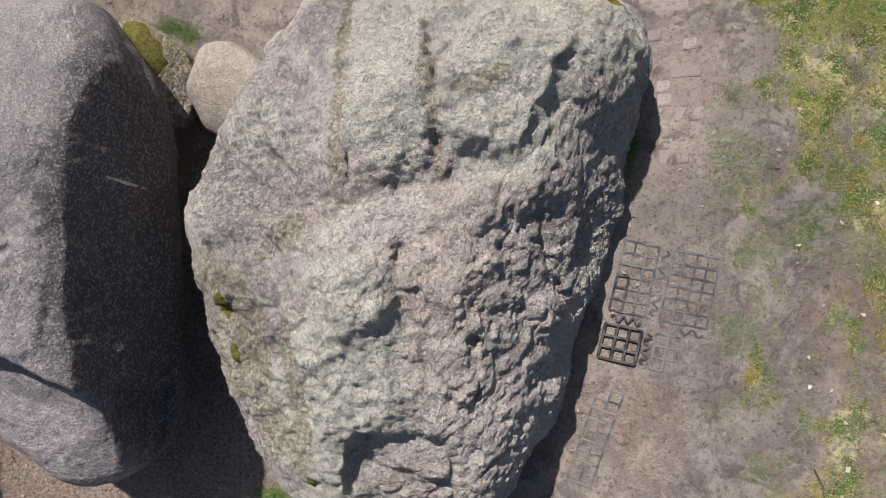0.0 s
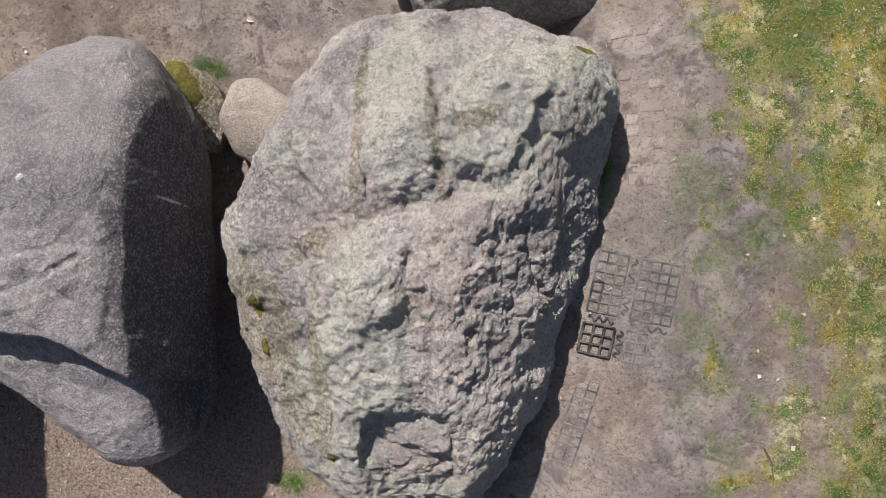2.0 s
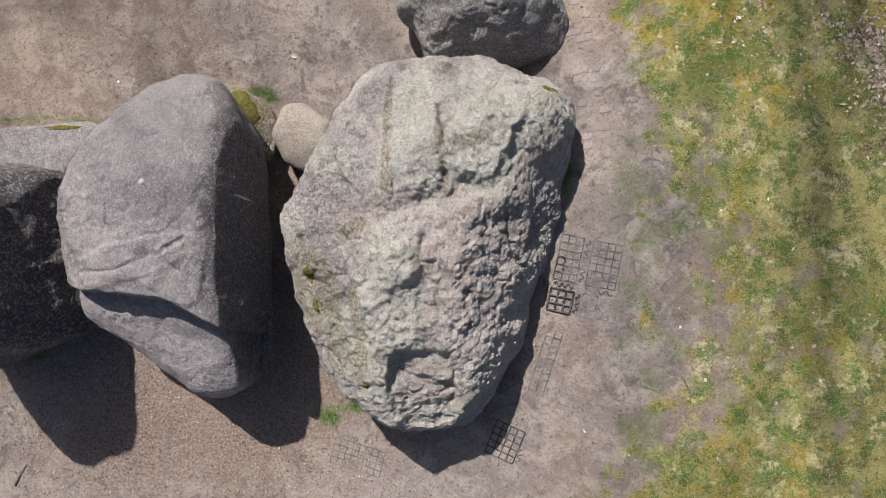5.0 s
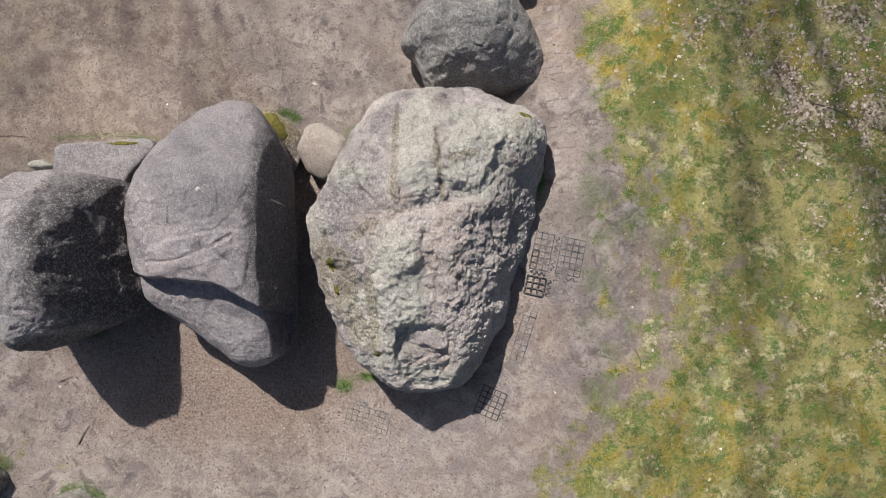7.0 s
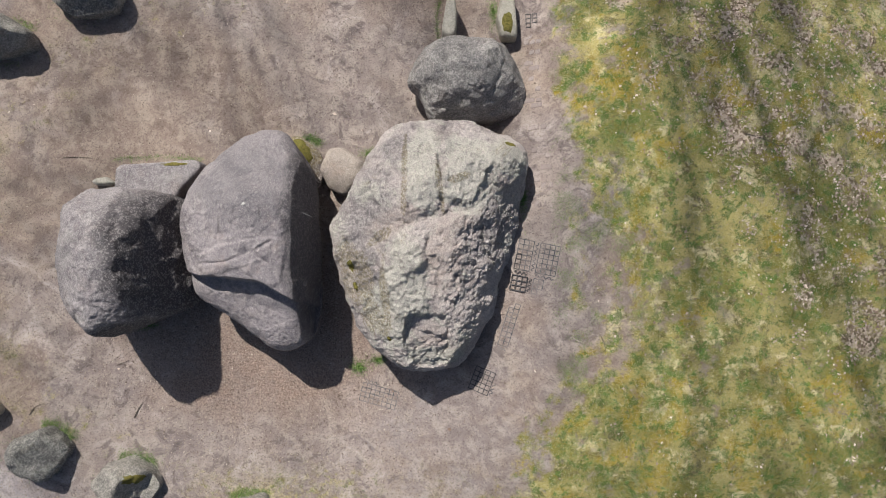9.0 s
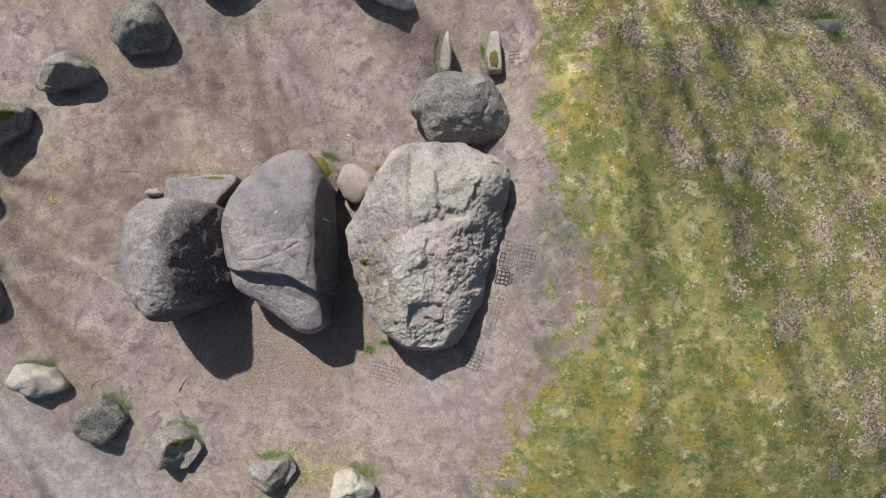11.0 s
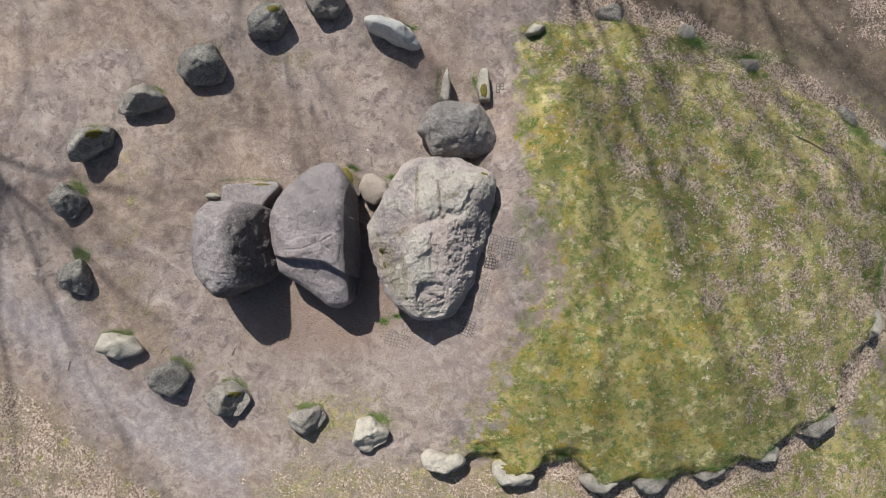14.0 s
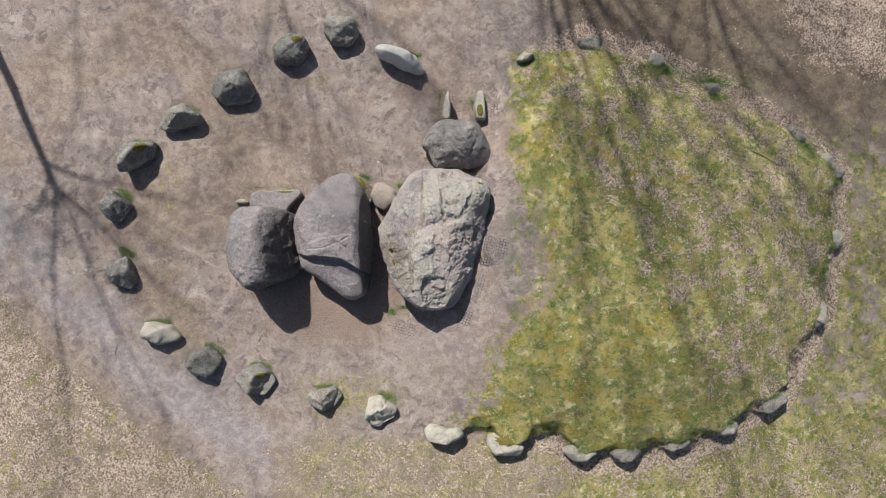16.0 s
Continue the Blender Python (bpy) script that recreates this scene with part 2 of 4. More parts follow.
def land(x, y):
    x, y = np.asarray(x, float), np.asarray(y, float)
    shape = x.shape
    x, y = x.ravel(), y.ravel()
    gap = rim_gap(x, y) + 0.28 * fbm(flat3(x, y, 2.2), 5, 0.7, 5)
    m = 0.56 + 0.60 * step01(0.0, 3.4, rim_gap(x, y, False))
    south = step01(1.0, -2.0, y) * step01(12.5, 10.5, x) * (1 - 0.75 * step01(-0.15, 0.3, fbm(flat3(x, y, 0.8), 2, 0.5, 61)))
    near = np.zeros(len(x))
    for r in RIM:
        near = np.maximum(near, step01(1.15, 0.5, np.hypot(x - r[0], y - r[1])))
    south = south * near
    m = m * step01(-0.04 - 0.30 * (1 - south), 0.10 + 0.55 * (1 - south), gap)
    ay = np.abs(y)
    x0 = np.where(y > 0, -1.0 + 0.42 * y, -1.0 - 0.36 * ay)
    x1 = np.where(y > 0, 1.25 + 0.75 * y, 1.15 + 0.42 * ay)
    m = m * step01(x0, x1, x)
    crumbled = step01(1.3, 0.1, np.abs(gap)) * step01(-4.0, -4.8, y) * step01(-1.8, -1.0, x) * step01(4.6, 3.4, x)
    m = m + crumbled * (0.09 * fbm(flat3(x, y, 2.8), 4, 0.65, 15, True) - 0.05)
    z = m + 0.03 * fbm(flat3(x, y, 0.55), 3, 0.5, 9) + 0.006 * fbm(flat3(x, y, 6.0), 3, 0.6, 21) + 0.022 * np.clip(m, 0, 1) * fbm(flat3(x, y, 2.6), 3, 0.55, 23)
    return z.reshape(shape)


GRID = {}


def lookup(key, x, y):
    """What the ground's grid holds at these places."""
    x, y = np.ravel(x).astype(float), np.ravel(y).astype(float)
    xs, ys, v = GRID["x"], GRID["y"], GRID[key]
    i, k = np.clip(np.searchsorted(xs, x) - 1, 0, len(xs) - 2), np.clip(np.searchsorted(ys, y) - 1, 0, len(ys) - 2)
    a, b = (x - xs[i]) / (xs[i + 1] - xs[i]), (y - ys[k]) / (ys[k + 1] - ys[k])
    return (v[k, i] * (1 - a) + v[k, i + 1] * a) * (1 - b) + (v[k + 1, i] * (1 - a) + v[k + 1, i + 1] * a) * b


def land_at(x, y):
    return float(lookup("z", x, y)[0])


def covers(x, y):
    return [lookup(key, x, y) for key in ("grass", "leaves", "moss", "path", "straw", "humus")]


# where the dense turf and the first sparse tufts begin, along the mound's west side
TURF_Y, TURF_X, SPARSE_X = (-6, -4.5, -3.2, -2, 0, 1, 1.8, 6), (0.4, 1.2, 2.0, 2.9, 3.1, 2.5, 1.9, 1.85), (-0.2, 0.4, 1.2, 1.9, 1.95, 1.9, 1.85, 1.8)


def cover(x, y):
    """Shares of grass, dead leaves, moss, trodden path, dry straw and dark woodland soil on the ground."""
    x, y = np.ravel(x), np.ravel(y)
    n1, n2 = fbm(flat3(x, y, 0.7), 4, 0.55, 31), fbm(flat3(x, y, 3.1), 4, 0.6, 37)
    n3, n4 = fbm(flat3(x, y, 1.6), 4, 0.6, 43), fbm(flat3(x, y, 0.35), 3, 0.5, 47)
    gap = rim_gap(x, y)
    inside = step01(-0.25, 0.1, gap)
    edge = np.interp(y, TURF_Y, SPARSE_X)
    far_in = x - edge
    mound = inside * step01(0.0, 0.25, far_in + 0.35 * n2)
    outside = 1 - inside
    dense = step01(-1.1, 1.3, x - np.interp(y, TURF_Y, TURF_X) + 0.7 * n1 + 0.4 * n2)
    east = outside * step01(3.0, 6.5, x + 1.2 * n1)
    line = y + 0.80 * (x + 9.0) + 5.2 - 0.03 * (x + 9) ** 2
    west = step01(0.1, -1.0, line + 0.6 * n1) * step01(-3.0, -5.5, x)
    southern = outside * step01(-5.2, -6.6, y + 0.3 * n1) * step01(-7.0, -3.5, x)
    ring = np.hypot((x - 1.0) / 10.9, y / 6.0)
    foot = step01(0.16, 0.03, np.abs(ring - 0.90) + 0.06 * n1) * step01(-1.0, -4.0, x)
    grass = mound * (0.17 + 0.65 * dense + 0.55 * n2 + 0.2 * n3) + east * (0.55 + 0.6 * n2 + 0.3 * n3) + 0.38 * southern * (1 + n3) + 0.45 * west * (0.3 + 3.0 * n2) + 0.34 * step01(1.3, 0.3, np.hypot((x + 2.4) / 1.9, (y + 4.7) / 0.9) + 0.5 * n2) + 0.30 * foot * (0.6 + 1.6 * n2)
    leafy = step01(3.0, 6.0, x + 0.55 * (y - 1.0) + 0.8 * n1)
    leaves = mound * (0.12 + leafy * (0.36 + 0.75 * n3)) * (1 + 0.8 * n2) + east * (0.08 + 0.9 * step01(10.5, 13.0, x + 0.4 * (y - 5)) * step01(4.5, 6, y)) * (1 + n3) + 0.45 * southern * (1 + n2) + west * (0.65 + 0.7 * n3) + 0.75 * step01(0.55, 0.1, np.abs(gap + 0.25)) * step01(2, 4, x)
    moss = mound * step01(0.0, 0.5, n1 + 0.55 * step01(-0.5, -4.0, y) * step01(8, 4, x) + 0.25 * step01(4, 2, np.abs(x - 4.2)))
    path = step01(1.5, 0.3, np.abs(line - 1.35) + 0.7 * n1) * step01(-3.5, -6.0, x) * (1 - 0.6 * step01(0.2, 0.5, n3))
    path = path + 0.45 * step01(2.2, 0.6, np.hypot((x - 0.6) / 1.5, y + 3.6) + 0.8 * n1)
    straw = np.clip(0.85 * southern + 0.45 * east + 0.9 * west + 0.6 * foot * (0.6 + 1.2 * n3) + 0.35 * outside * step01(4.5, 6.5, y) * step01(3, 0, x) * (0.5 + n3)
        + 0.5 * step01(1.4, 0.4, np.abs(y + 4.6)) * step01(-5, -3, x) * step01(1.5, 0, x), 0, 1) * (0.75 + 0.5 * n2)
    humus = outside * step01(4.2, 6.4, y + 0.25 * (x - 5) + 0.8 * n1) * step01(2.0, 4.5, x)
    grass = grass * (1 - 0.75 * humus)
    clip = lambda v: np.clip(v, 0, 1)
    return clip(grass), clip(leaves), clip(moss), clip(path), clip(straw), clip(humus)


def mulch(x, y):
    """Reddish wood chips lying round the capstones' south side."""
    x, y = np.ravel(x), np.ravel(y)
    n1 = fbm(flat3(x, y, 0.9), 4, 0.6, 53)
    return step01(1.15, 0.45, np.hypot((x + 3.3) / 3.0, (y + 1.7) / 1.9) + 0.45 * n1) + 0.5 * step01(0.9, 0.3, np.hypot((x + 0.6) / 1.2, (y - 4.6) / 1.2) + 0.4 * n1)


def axis(lo, hi, step, far):
    mid = np.arange(lo, hi + step / 2, step)
    grow = np.cumsum(step * 1.22 ** np.arange(1, 60))
    grow = grow[grow < far]
    return np.concatenate([lo - grow[::-1], mid, hi + grow])


def mesh_from(name, verts, faces, smooth=True):
    me = bpy.data.meshes.new(name)
    verts, faces = np.asarray(verts, float), np.asarray(faces, np.int32)
    me.vertices.add(len(verts))
    me.vertices.foreach_set("co", verts.ravel())
    k = faces.shape[1]
    me.loops.add(faces.size)
    me.loops.foreach_set("vertex_index", faces.ravel())
    me.polygons.add(len(faces))
    me.polygons.foreach_set("loop_start", np.arange(0, faces.size, k, dtype=np.int32))
    me.polygons.foreach_set("use_smooth", np.full(len(faces), smooth))
    me.update(calc_edges=True)
    return me


def turf_colour(n, fine, speck):
    """Mossy spring turf: olive, dry, ochre and green patches a hand to an arm wide."""
    g = n.mix(n.ramp(n.noise(0.9, 6, 0.65, 0.4), 0.40, 0.60), (0.195, 0.19, 0.043), (0.41, 0.35, 0.135))
    g = n.mix(n.math("MULTIPLY", n.ramp(n.noise(2.6, 8, 0.75, 0.2), 0.51, 0.60), 0.85), g, (0.09, 0.082, 0.028))
    g = n.mix(n.math("MULTIPLY", n.ramp(n.noise(2.7, 8, 0.78, 0.2), 0.53, 0.60), 0.8), g, (0.70, 0.61, 0.37))
    ochre = n.math("ADD", n.noise(1.5, 7, 0.7, 0.4), n.math("MULTIPLY", n.math("SUBTRACT", n.attr("moss"), 0.5), 0.16))
    g = n.mix(n.math("MULTIPLY", n.ramp(ochre, 0.55, 0.66), 0.85), g, n.mix(n.ramp(n.noise(7, 6, 0.8), 0.4, 0.6), (0.36, 0.265, 0.03), (0.25, 0.185, 0.025)))
    g = n.mix(n.math("MULTIPLY", n.ramp(n.noise(4.4, 8, 0.75, 0.2), 0.505, 0.58), 0.85), g, (0.08, 0.14, 0.026))
    g = n.mix(n.math("MULTIPLY", n.ramp(n.noise(6.5, 6, 0.8), 0.55, 0.62), 0.8), g, (0.10, 0.24, 0.045))
    g = n.mix(n.ramp(n.noise(13, 6, 0.85), 0.54, 0.64, 0.0, 0.6), g, (0.055, 0.052, 0.02))
    g = n.mix(n.ramp(fine, 0.37, 0.49, 0.7, 0.0), g, (0.042, 0.042, 0.014))
    return n.mix(n.ramp(speck, 0.54, 0.64, 0.0, 0.8), g, (0.70, 0.63, 0.42))


def ground_material():
    n = Nodes("ground", 0.95, 0.15)
    big, mid, fine = n.noise(0.5, 7, 0.66, 0.4), n.noise(3.2, 8, 0.78, 0.4), n.noise(30, 6, 0.8)
    speck = n.noise(75, 3, 0.75)
    dirt = n.mix(n.ramp(big, 0.36, 0.64), (0.335, 0.276, 0.252), (0.243, 0.205, 0.20))
    dirt = n.mix(n.math("MULTIPLY", n.ramp(mid, 0.44, 0.62), 0.75), dirt, (0.43, 0.372, 0.33))
    dirt = n.mix(n.math("MULTIPLY", n.ramp(n.noise(1.4, 7, 0.75), 0.52, 0.66), 0.5), dirt, (0.195, 0.157, 0.15))
    dirt = n.mix(n.math("MULTIPLY", n.ramp(n.noise(1.5, 6, 0.66, 0.9), 0.52, 0.66), 0.7), dirt, (0.50, 0.435, 0.41))
    dirt = n.mix(n.math("MULTIPLY", n.ramp(n.noise(3.4, 6, 0.68, 0.8), 0.52, 0.62), 0.7), dirt, (0.14, 0.114, 0.116))
    dirt = n.mix(n.math("MULTIPLY", n.ramp(n.noise(0.28, 4, 0.6, 0.5), 0.46, 0.60), 0.55), dirt, n.mix(n.ramp(mid, 0.42, 0.6), (0.26, 0.186, 0.145), (0.40, 0.312, 0.24)))
    dirt = n.mix(n.math("MULTIPLY", n.attr("humus"), 0.85), dirt, n.mix(n.ramp(mid, 0.4, 0.62), (0.085, 0.065, 0.048), (0.17, 0.135, 0.10)))
    dirt = n.mix(n.math("MULTIPLY", n.attr("mulch"), n.ramp(n.noise(2.5, 7, 0.75), 0.3, 0.6, 0.5, 1.0)), dirt, n.mix(n.ramp(n.noise(31, 4, 0.8), 0.40, 0.62), (0.21, 0.15, 0.125), (0.40, 0.305, 0.255)))
    track = n.mix(n.ramp(mid, 0.42, 0.62), (0.285, 0.258, 0.27), (0.43, 0.39, 0.39))
    dirt = n.mix(n.math("MULTIPLY", n.attr("path"), n.ramp(n.noise(1.1, 7, 0.75), 0.34, 0.58)), dirt, track)
    straw = n.mix(n.ramp(n.noise(19, 6, 0.9), 0.40, 0.60), (0.10, 0.082, 0.045), (0.52, 0.43, 0.31))
    straw = n.mix(n.math("MULTIPLY", n.ramp(n.noise(1.6, 7, 0.75), 0.48, 0.58), 0.75), straw, (0.12, 0.115, 0.048))
    dirt = n.mix(n.ramp(n.math("ADD", n.attr("straw"), n.math("MULTIPLY", n.math("SUBTRACT", n.noise(8, 7, 0.85), 0.5), 1.6)), 0.30, 0.75, 0.0, 0.85), dirt, straw)
    dirt = n.mix(n.ramp(fine, 0.35, 0.49, 0.68, 0.0), dirt, (0.085, 0.066, 0.058))
    dirt = n.mix(n.ramp(speck, 0.62, 0.70, 0.0, 0.75), dirt, (0.52, 0.45, 0.38))
    dirt = n.mix(n.ramp(n.noise(15, 5, 0.9), 0.57, 0.64, 0.0, 0.5), dirt, (0.42, 0.36, 0.31))
    dirt = n.mix(n.ramp(n.noise(12, 5, 0.9), 0.57, 0.66, 0.0, 0.75), dirt, (0.115, 0.09, 0.08))
    g = turf_colour(n, fine, speck)
    litter = n.mix(n.ramp(n.voronoi(24, "Color"), 0.3, 0.7), (0.13, 0.09, 0.07), (0.62, 0.51, 0.43))
    cover_grass = n.ramp(n.math("ADD", n.attr("grass"), n.math("MULTIPLY", n.math("SUBTRACT", n.noise(4.5, 9, 0.85), 0.5), 2.2)), 0.25, 0.70)
    c = n.mix(cover_grass, dirt, g)
    cover_leaf = n.ramp(n.math("ADD", n.attr("leaves"), n.math("MULTIPLY", n.math("SUBTRACT", n.noise(2.6, 9, 0.82), 0.5), 3.0)), 0.52, 0.72, 0.0, 0.8)
    c = n.mix(cover_leaf, c, litter)
    n.bump(mid, 0.6, 0.05)
    n.bump(fine, 1.0, 0.025)
    n.bump(speck, 0.8, 0.008)
    return n.done(c)


def build_ground():
    xs, ys = axis(-14.5, 14.5, 0.055, 420), axis(-8.6, 8.6, 0.055, 420)
    gx, gy = np.meshgrid(xs, ys)
    gz = land(gx, gy)
    GRID.update(x=xs, y=ys, z=gz)
    nx, ny = len(xs), len(ys)
    k = np.arange((nx - 1) * (ny - 1))
    i = k // (nx - 1) * nx + k % (nx - 1)
    faces = np.stack([i, i + 1, i + nx + 1, i + nx], 1)
    me = mesh_from("ground", np.stack([gx.ravel(), gy.ravel(), gz.ravel()], 1), faces)
    for key, val in zip(("grass", "leaves", "moss", "path", "straw", "humus", "mulch"), (*cover(gx, gy), mulch(gx, gy))):
        a = me.attributes.new(key, "FLOAT", "POINT")
        a.data.foreach_set("value", val.astype(np.float32))
        GRID[key] = val.reshape(gx.shape)
    me.materials.append(ground_material())
    return tagged(new("ground", me), "sandy trodden ground rising to a low grassy mound", "ground", kind="structure")


# ---- stones ----
def ball(sub):
    bm = bmesh.new()
    bmesh.ops.create_icosphere(bm, subdivisions=sub, radius=1.0)
    me = bpy.data.meshes.new("ball")
    bm.to_mesh(me)
    bm.free()
    v = np.empty(len(me.vertices) * 3)
    me.vertices.foreach_get("co", v)
    f = np.empty(len(me.polygons) * 3, np.int32)
    me.loops.foreach_get("vertex_index", f)
    bpy.data.meshes.remove(me)
    return v.reshape(-1, 3), f.reshape(-1, 3)


BALLS = {}


def radius_at(radii, ang):
    n = len(radii)
    t = (ang / (2 * math.pi)) % 1.0 * n
    i = np.floor(t).astype(int) % n
    f = t - np.floor(t)
    r = np.asarray(radii, float)
    p0, p1, p2, p3 = r[(i - 1) % n], r[i], r[(i + 1) % n], r[(i + 2) % n]
    return p1 + 0.5 * f * (p2 - p0 + f * (2 * p0 - 5 * p1 + 4 * p2 - p3 + f * (3 * (p1 - p2) + p3 - p0)))


def plate(x, y, cx, cy, rx, ry, turn, edge, seed, power=4.0):
    """1 inside a rounded block of the surface, falling to 0 across its ragged edge."""
    c, s = math.cos(radians(turn)), math.sin(radians(turn))
    u, v = ((x - cx) * c + (y - cy) * s) / rx, (-(x - cx) * s + (y - cy) * c) / ry
    d = (np.abs(u) ** power + np.abs(v) ** power) ** (1 / power)
    w = edge / min(rx, ry)
    near = (d < 1.4 + w) & (d > 0.6 - w)
    d[near] += 0.20 * fbm(flat3(x[near], y[near], 2.6), 3, 0.55, seed) + 0.02 * fbm(flat3(x[near], y[near], 12.0), 2, 0.5, seed + 3)
    return step01(1 + w, 1 - w, d)


def along(x, y, pts):
    """Distance to a line through a few places."""
    best = np.full(len(x), 9.0)
    for (ax, ay), (bx, by) in zip(pts[:-1], pts[1:]):
        dx, dy = bx - ax, by - ay
        t = np.clip(((x - ax) * dx + (y - ay) * dy) / (dx * dx + dy * dy), 0, 1)
        best = np.minimum(best, np.hypot(x - ax - t * dx, y - ay - t * dy))
    return best


def stone(name, centre, radii, low, middle, top, material, sub=5, round_=2.6, planes=(), blocks=(), cracks=(), lumps=0.05, chips=0.0, grit=0.006, seed=1, blend=0.12, scale=1.6, lichens=(), ochres=(), ledges=(), dark_flanks=(), dulls=(), rosies=(), rugged=0.0):
    """A boulder: a rounded body over a plan of radii, cut by sloping planes, with raised or sunken blocks, cracks and weathering."""
    if sub not in BALLS:
        BALLS[sub] = ball(sub)
    s, faces = BALLS[sub]
    flat = np.hypot(s[:, 0], s[:, 1])
    ang = np.arctan2(s[:, 1], s[:, 0])
    rho = np.clip(flat, 0, 1) ** 0.9
    zf = np.clip(1 - rho ** round_, 0, 1) ** (1 / round_)
    r = radius_at(radii, ang) * rho
    x, y = r * np.cos(ang), r * np.sin(ang)
    wx, wy = x + centre[0], y + centre[1]
    warp = 0.06 * fbm(flat3(wx, wy, 1.7), 3, 0.5, seed + 50)
    h = np.full(len(x), top)
    for px, py, pz, sx, sy in planes:
        h = smin(h, pz + (wx - px + warp) * sx + (wy - py + warp) * sy, blend)
    for k, (bx, by, rx, ry, turn, up, edge) in enumerate(blocks):
        h = h + up * plate(wx, wy, bx, by, rx, ry, turn, edge, seed + 70 + k)
    for pts, wide, deep in cracks:
        d = along(wx + 0.5 * warp, wy + 0.5 * warp, pts)
        h = h - deep * np.exp(-(d / wide) ** 2)
    for pts, drop, wide in ledges:
        line = np.interp(wx, [p[0] for p in pts], [p[1] for p in pts]) + 0.5 * warp + 0.02 * fbm(flat3(wx, wy, 9.0), 3, 0.6, seed + 60)
        h = h - drop * step01(0.0, wide, line - wy)
    h = np.maximum(h, middle + 0.02)
    z = np.where(s[:, 2] >= 0, middle + zf * (h - middle), middle - zf * (middle - low))
    v = np.stack([wx, wy, z], 1)
    me = mesh_from(name, v, faces)
    nor = np.empty(len(v) * 3)
    me.vertices.foreach_get("normal", nor)
    nor = nor.reshape(-1, 3)
    d = lumps * fbm(v * scale + seed * 3.1, 4, 0.5, seed)
    if rugged:
        w = v + 0.05 * np.stack([fbm(v * 2.3 + o, 3, 0.5, seed + 30 + o) for o in (0, 4, 8)], 1)
        share = (0.5 + 0.5 * step01(-0.3, 0.3, fbm(v * 1.1, 2, 0.5, seed + 44))) * (0.35 + 0.65 * step01(0.15, 0.6, s[:, 2]))
        d = d + rugged * facets(w * 2.6, seed + 33) + 0.55 * rugged * share * facets(w * 6.5, seed + 35, 12.0)
        if len(v) > 9000:
            d = d + 0.30 * rugged * share * facets(w * 15.0, seed + 37, 12.0)
    if chips:
        w = v + 0.05 * np.stack([fbm(v * 5 + o, 2, 0.5, seed + o) for o in (0, 5, 9)], 1)
        f1, f2, own = cells(w * 5.0, seed)
        d = d + chips * (own - 0.5) * step01(0.0, 0.10, f2 - f1)
        g1, g2, own2 = cells(w * 13.0, seed + 9)
        d = d + 0.5 * chips * (own2 - 0.5) * step01(0.0, 0.16, g2 - g1)
        k1, k2, own3 = cells(w * 27.0, seed + 19)
        d = d + 0.30 * chips * (own3 - 0.5) * step01(0.0, 0.2, k2 - k1)
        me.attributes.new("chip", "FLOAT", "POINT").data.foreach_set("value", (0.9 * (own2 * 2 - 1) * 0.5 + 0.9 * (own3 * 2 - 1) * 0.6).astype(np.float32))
    d = d + grit * fbm(v * 21.0, 4, 0.65, seed + 5)
    v = v + nor * d[:, None]
    me.vertices.foreach_set("co", v.ravel())
    me.update()
    for key, spots in (("lichen", lichens), ("ochre", ochres), ("dark_flank", dark_flanks), ("dull", dulls), ("rosy", rosies)):
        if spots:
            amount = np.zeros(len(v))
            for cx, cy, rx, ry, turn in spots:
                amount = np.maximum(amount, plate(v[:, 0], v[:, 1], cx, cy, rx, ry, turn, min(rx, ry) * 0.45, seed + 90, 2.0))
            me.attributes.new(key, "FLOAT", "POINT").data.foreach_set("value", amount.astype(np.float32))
    me.materials.append(material)
    return new(name, me)


build_ground()

# the three capstones
CAP_A = (1.0, 1.0, 1.08, 1.22, 1.26, 1.2, 1.2, 1.26, 1.33, 1.28, 1.16, 1.08, 1.05, 1.06, 1.1, 1.15, 1.23, 1.28, 1.14, 1.06, 1.08, 1.14, 1.15, 1.06)
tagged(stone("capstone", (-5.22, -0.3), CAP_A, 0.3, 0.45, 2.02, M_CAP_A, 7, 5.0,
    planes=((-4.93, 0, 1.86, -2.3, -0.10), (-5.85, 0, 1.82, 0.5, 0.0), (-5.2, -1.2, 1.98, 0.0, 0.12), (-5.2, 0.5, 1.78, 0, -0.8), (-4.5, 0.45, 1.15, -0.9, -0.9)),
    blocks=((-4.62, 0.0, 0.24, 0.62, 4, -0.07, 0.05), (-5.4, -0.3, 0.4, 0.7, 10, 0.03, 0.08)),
    lumps=0.03, chips=0.02, grit=0.014, rugged=0.035, seed=3, blend=0.05, dark_flanks=((-4.28, -0.05, 1.0, 1.5, -6), (-5.2, -1.5, 0.8, 0.2, 15))), "grey weathered granite capstone with a rough dark flank", "boulder", "capstones")
CAP_B = (1.11, 1.13, 1.24, 1.45, 1.66, 1.9, 1.78, 1.55, 1.4, 1.32, 1.25, 1.17, 1.12, 1.11, 1.15, 1.29, 1.29, 1.35, 1.56, 1.92, 1.93, 1.6, 1.3, 1.16)
